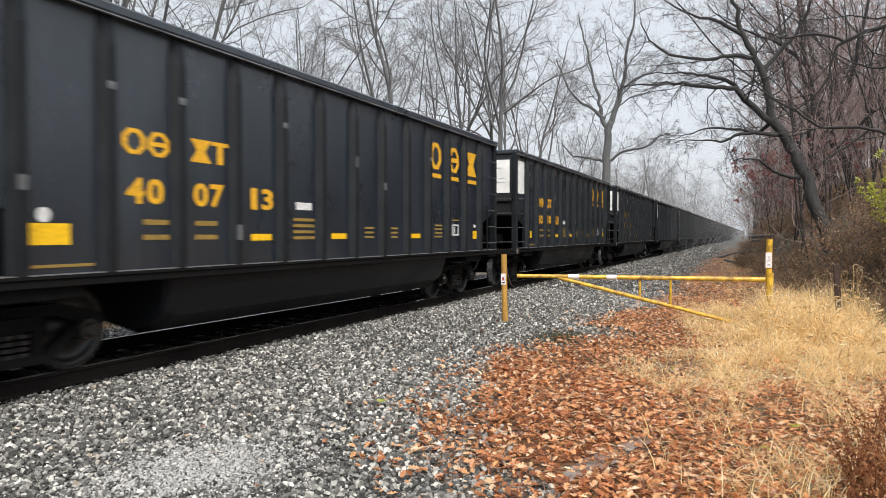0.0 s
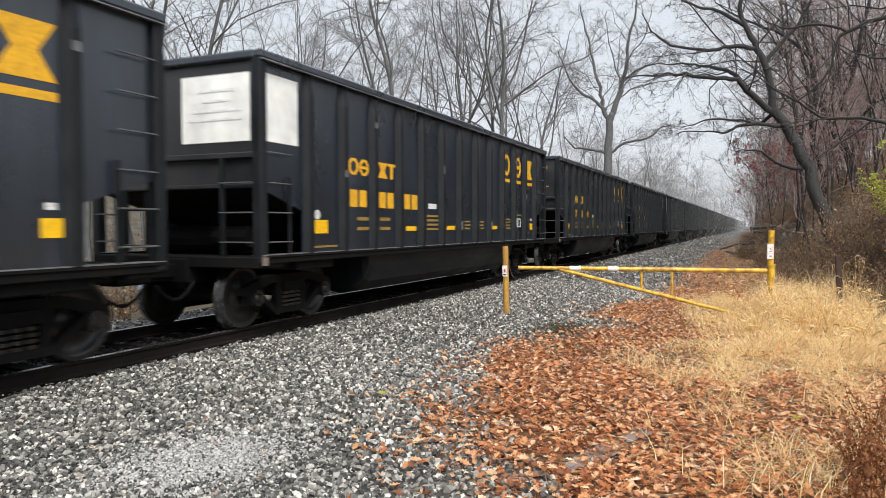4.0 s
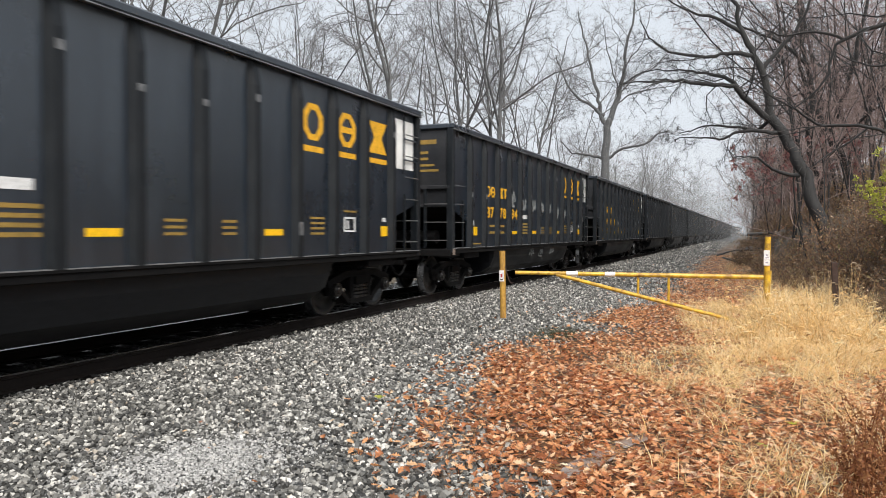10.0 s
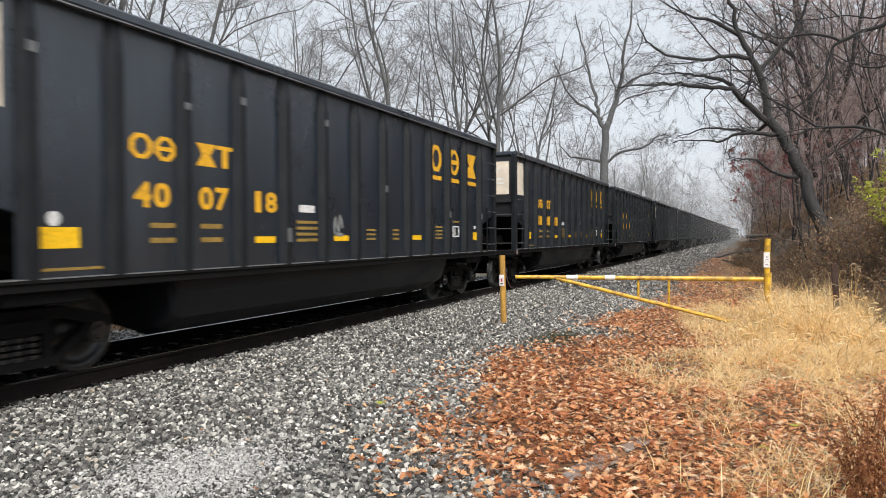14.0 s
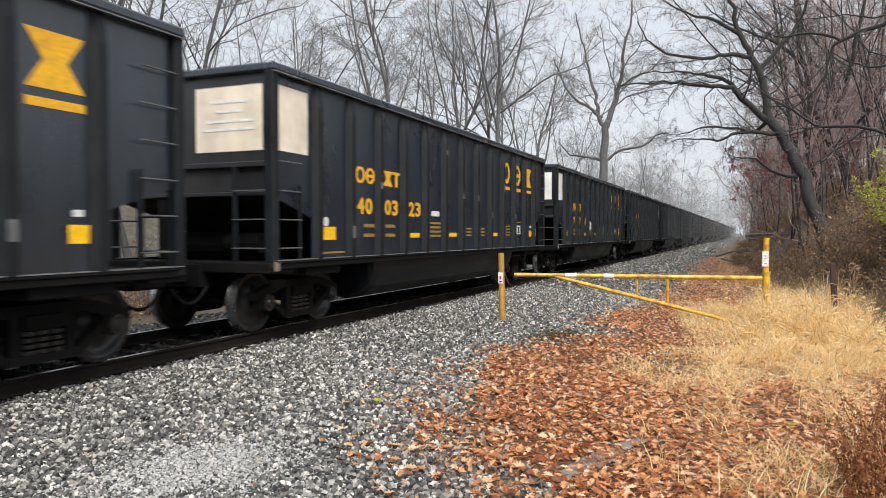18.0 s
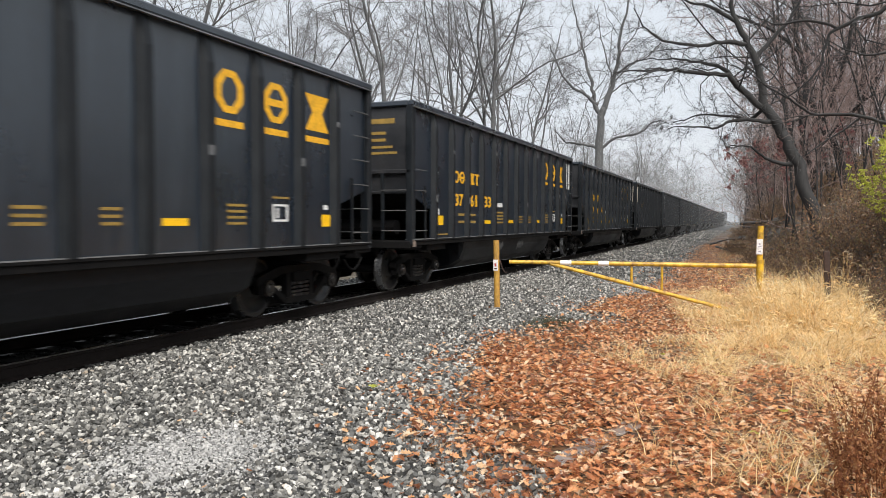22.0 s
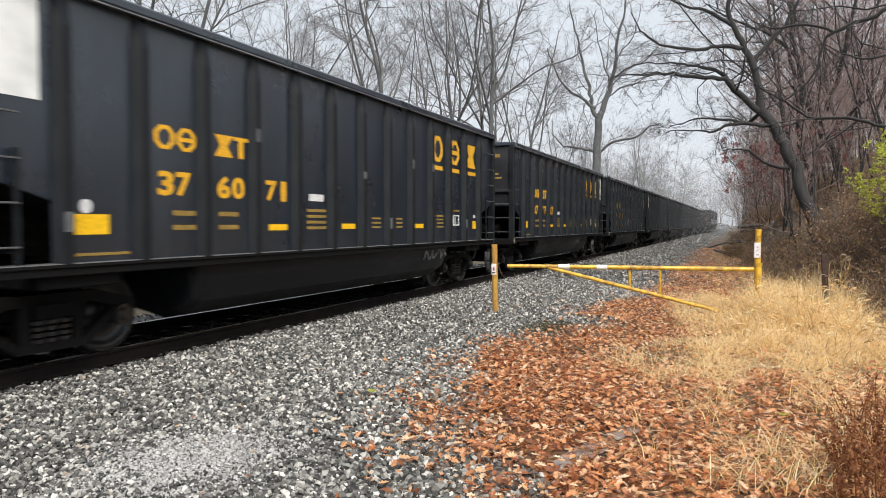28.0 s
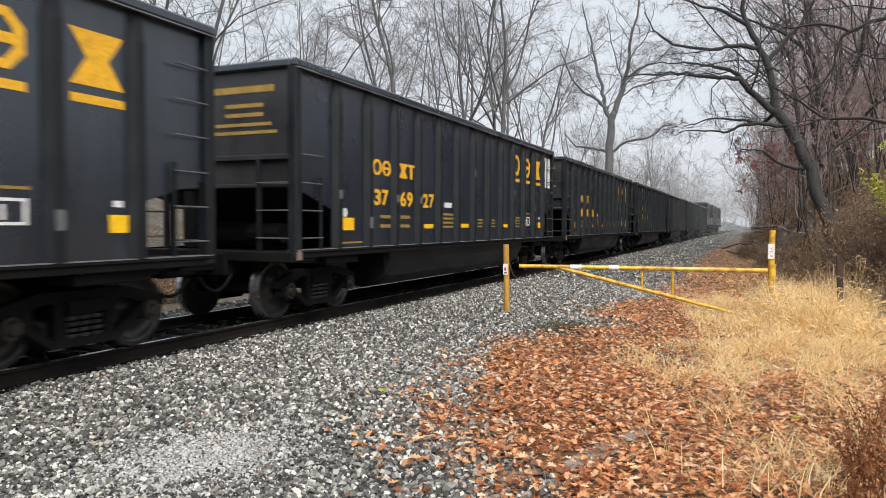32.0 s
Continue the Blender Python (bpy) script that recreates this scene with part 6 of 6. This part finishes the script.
def build_puddles():
    m, n, l, b = material("puddle_water", (0.22, 0.175, 0.15), 0.07)
    b.inputs["IOR"].default_value = 1.33
    rip = noisy(n, l, 9, 2, (1, 1, 1), "World")
    bump(n, l, b, rip, 0.06, 0.01)
    for cx, cy, rx, ry, turn in ((-1.06, 5.25, 0.12, 0.40, 0.25), (-0.86, 6.0, 0.10, 0.26, 0.2), (-1.42, 4.6, 0.08, 0.15, 0.5), (-1.7, 13.8, 0.16, 0.3, 0.0)):
        bm = bmesh.new()
        ring = []
        z = max(ground_z(cx + dx, cy + dy) for dx in (-rx / 2, 0, rx / 2) for dy in (-ry / 2, 0, ry / 2)) + 0.008
        for k in range(40):
            a = 2 * math.pi * k / 40
            q = 1 + 0.45 * noise.noise(Vector((math.cos(a) * 1.6 + cx * 3, math.sin(a) * 1.6 + cy, 1)))
            u, v = rx * q * math.cos(a), ry * q * math.sin(a)
            ring.append(bm.verts.new((cx + u * math.cos(turn) + v * math.sin(turn), cy - u * math.sin(turn) + v * math.cos(turn), z)))
        bm.faces.new(ring)
        bmesh.ops.triangulate(bm, faces=bm.faces)
        tagged(part("puddle", bm, m), "shallow rain puddle among wet leaves", "puddle", "puddles", "structure")


build_puddles()


def as_shape(me):
    """Points and triangles of a mesh."""
    me.calc_loop_triangles()
    v, f = np.zeros(len(me.vertices) * 3), np.zeros(len(me.loop_triangles) * 3, dtype=np.int32)
    me.vertices.foreach_get("co", v)
    me.loop_triangles.foreach_get("vertices", f)
    return v.reshape(-1, 3), f.reshape(-1, 3)


def build_thickets():
    rng = np.random.default_rng(23)

    def grow(name, meshes, spots, low, high, tilt, label, category, mats):
        spots = np.array([(x, y, ground_z(x, y) - 0.05) for x, y in spots])
        n = len(spots)
        k, turns = rng.uniform(low, high, n), turns_of(rng, n, tilt)
        k = np.stack([k, k, k * rng.uniform(0.85, 1.2, n)], 1)
        for me, mat in zip(meshes, mats):
            tagged(new(name, scatter_mesh(name, as_shape(me), spots, k, turns, mat, 0.0, rng)), label, category, kind="stuff")

    # young growth that closes the wooded bank
    for seed, tall in ((51, 9.5), (52, 12.0)):
        spots = []
        for _ in range(64):
            y = rng.uniform(27, 130)
            spots.append((bank_foot(y) + 0.8 + (3 + 0.16 * y) * rng.random() ** 1.2, y))
        grow("woodland", forest_tree_meshes(seed, tall, 0.055, 0, M_BARKDK, (11, 5, 4), 0.007, 0.1), spots, 0.6, 1.2, 0.1, "dense thin brown young trees on the bank", "woodland", (M_BARKDK, M_TWIGDK))
    spots = []
    for _ in range(150):
        y = 17 + 75 * rng.random() ** 1.4
        spots.append((bank_foot(y) + rng.uniform(-0.1, 2.5 + 0.12 * y), y))
    grow("undergrowth", shrub_meshes(53, 1.2, 10, M_BRUSH, 560, 0.05), spots, 0.7, 1.7, 0.15, "tangled brown and olive undergrowth on the bank", "undergrowth", (M_BRIAR, M_BRUSH))
    # unseen thicket beside and behind the viewer, added to darken the cars' low reflections
    spots = []
    for _ in range(170):
        y = rng.uniform(-14, 30)
        spots.append((max(bank_foot(y) + 2.2, 0.14 * y + 1.6) + 5.5 * rng.random() ** 1.3, y))
    grow("undergrowth", shrub_meshes(55, 1.5, 9, M_BRUSH, 420, 0.07), spots, 1.1, 1.9, 0.12, "tangled brown thicket added out of view to darken reflections", "undergrowth", (M_BRIAR, M_BRUSH))
    # woods that close the line far off
    spots = [(rng.uniform(-75, 40), rng.uniform(330, 420)) for _ in range(64)] + [(XC - 9 - 45 * rng.random(), rng.uniform(210, 330)) for _ in range(26)] + [(bank_foot(200) + 1.5 + 14 * rng.random() ** 1.5, rng.uniform(110, 320)) for _ in range(36)]
    grow("far_woods", forest_tree_meshes(54, 21, 0.17, 0, M_BARK, (12, 5, 3), 0.03, 0.15, 0.2, 3), spots, 0.75, 1.25, 0.04, "distant bare woods fading into the haze", "woods", (M_BARK, M_TWIG))


build_thickets()


# ---- distance haze along the line, put in as pale upright sheets ----
def build_mist():
    for y in (60, 82, 108, 136, 172, 215, 250, 290, 330):
        bm = bmesh.new()
        n = 24
        rows = [[bm.verts.new((-90 + 150 * i / n, y + 2.5 * math.sin(i * 0.9 + y), z)) for i in range(n + 1)] for z in (-2, 48)]
        for i in range(n):
            bm.faces.new((rows[0][i], rows[0][i + 1], rows[1][i + 1], rows[1][i]))
        ob = part("mist", bm, M_MIST if y < 220 else M_MISTFAR)
        tagged(ob, "thin pale sheet put up as haze over the line", "mist", kind="stuff")


build_mist()


def motions():
    """The train rolls past towards the camera and on, at one speed."""
    for n, car in CARS.items():
        walk(car, [(t, pose(XC, LEAD0 + n * PITCH - SPEED * t + lag, 0)) for t, lag in RUN])
    for k, lo in enumerate(LOCOS):
        start = LEAD0 + (LAST + 1) * PITCH - 0.3 + 22.9 * k
        walk(lo, [(t, pose(XC, start - SPEED * t + lag, 0)) for t, lag in RUN])


RUN = [(0, 0.13), (2, 0.13), (7, -0.05), (12, -0.1), (13, -0.08), (17, 0.0), (19, 0.16), (20, 0.13), (23, 0.1), (24, 0.04), (28, 0.07), (32, 0.18)]  # seconds, metres behind the even speed
motions()
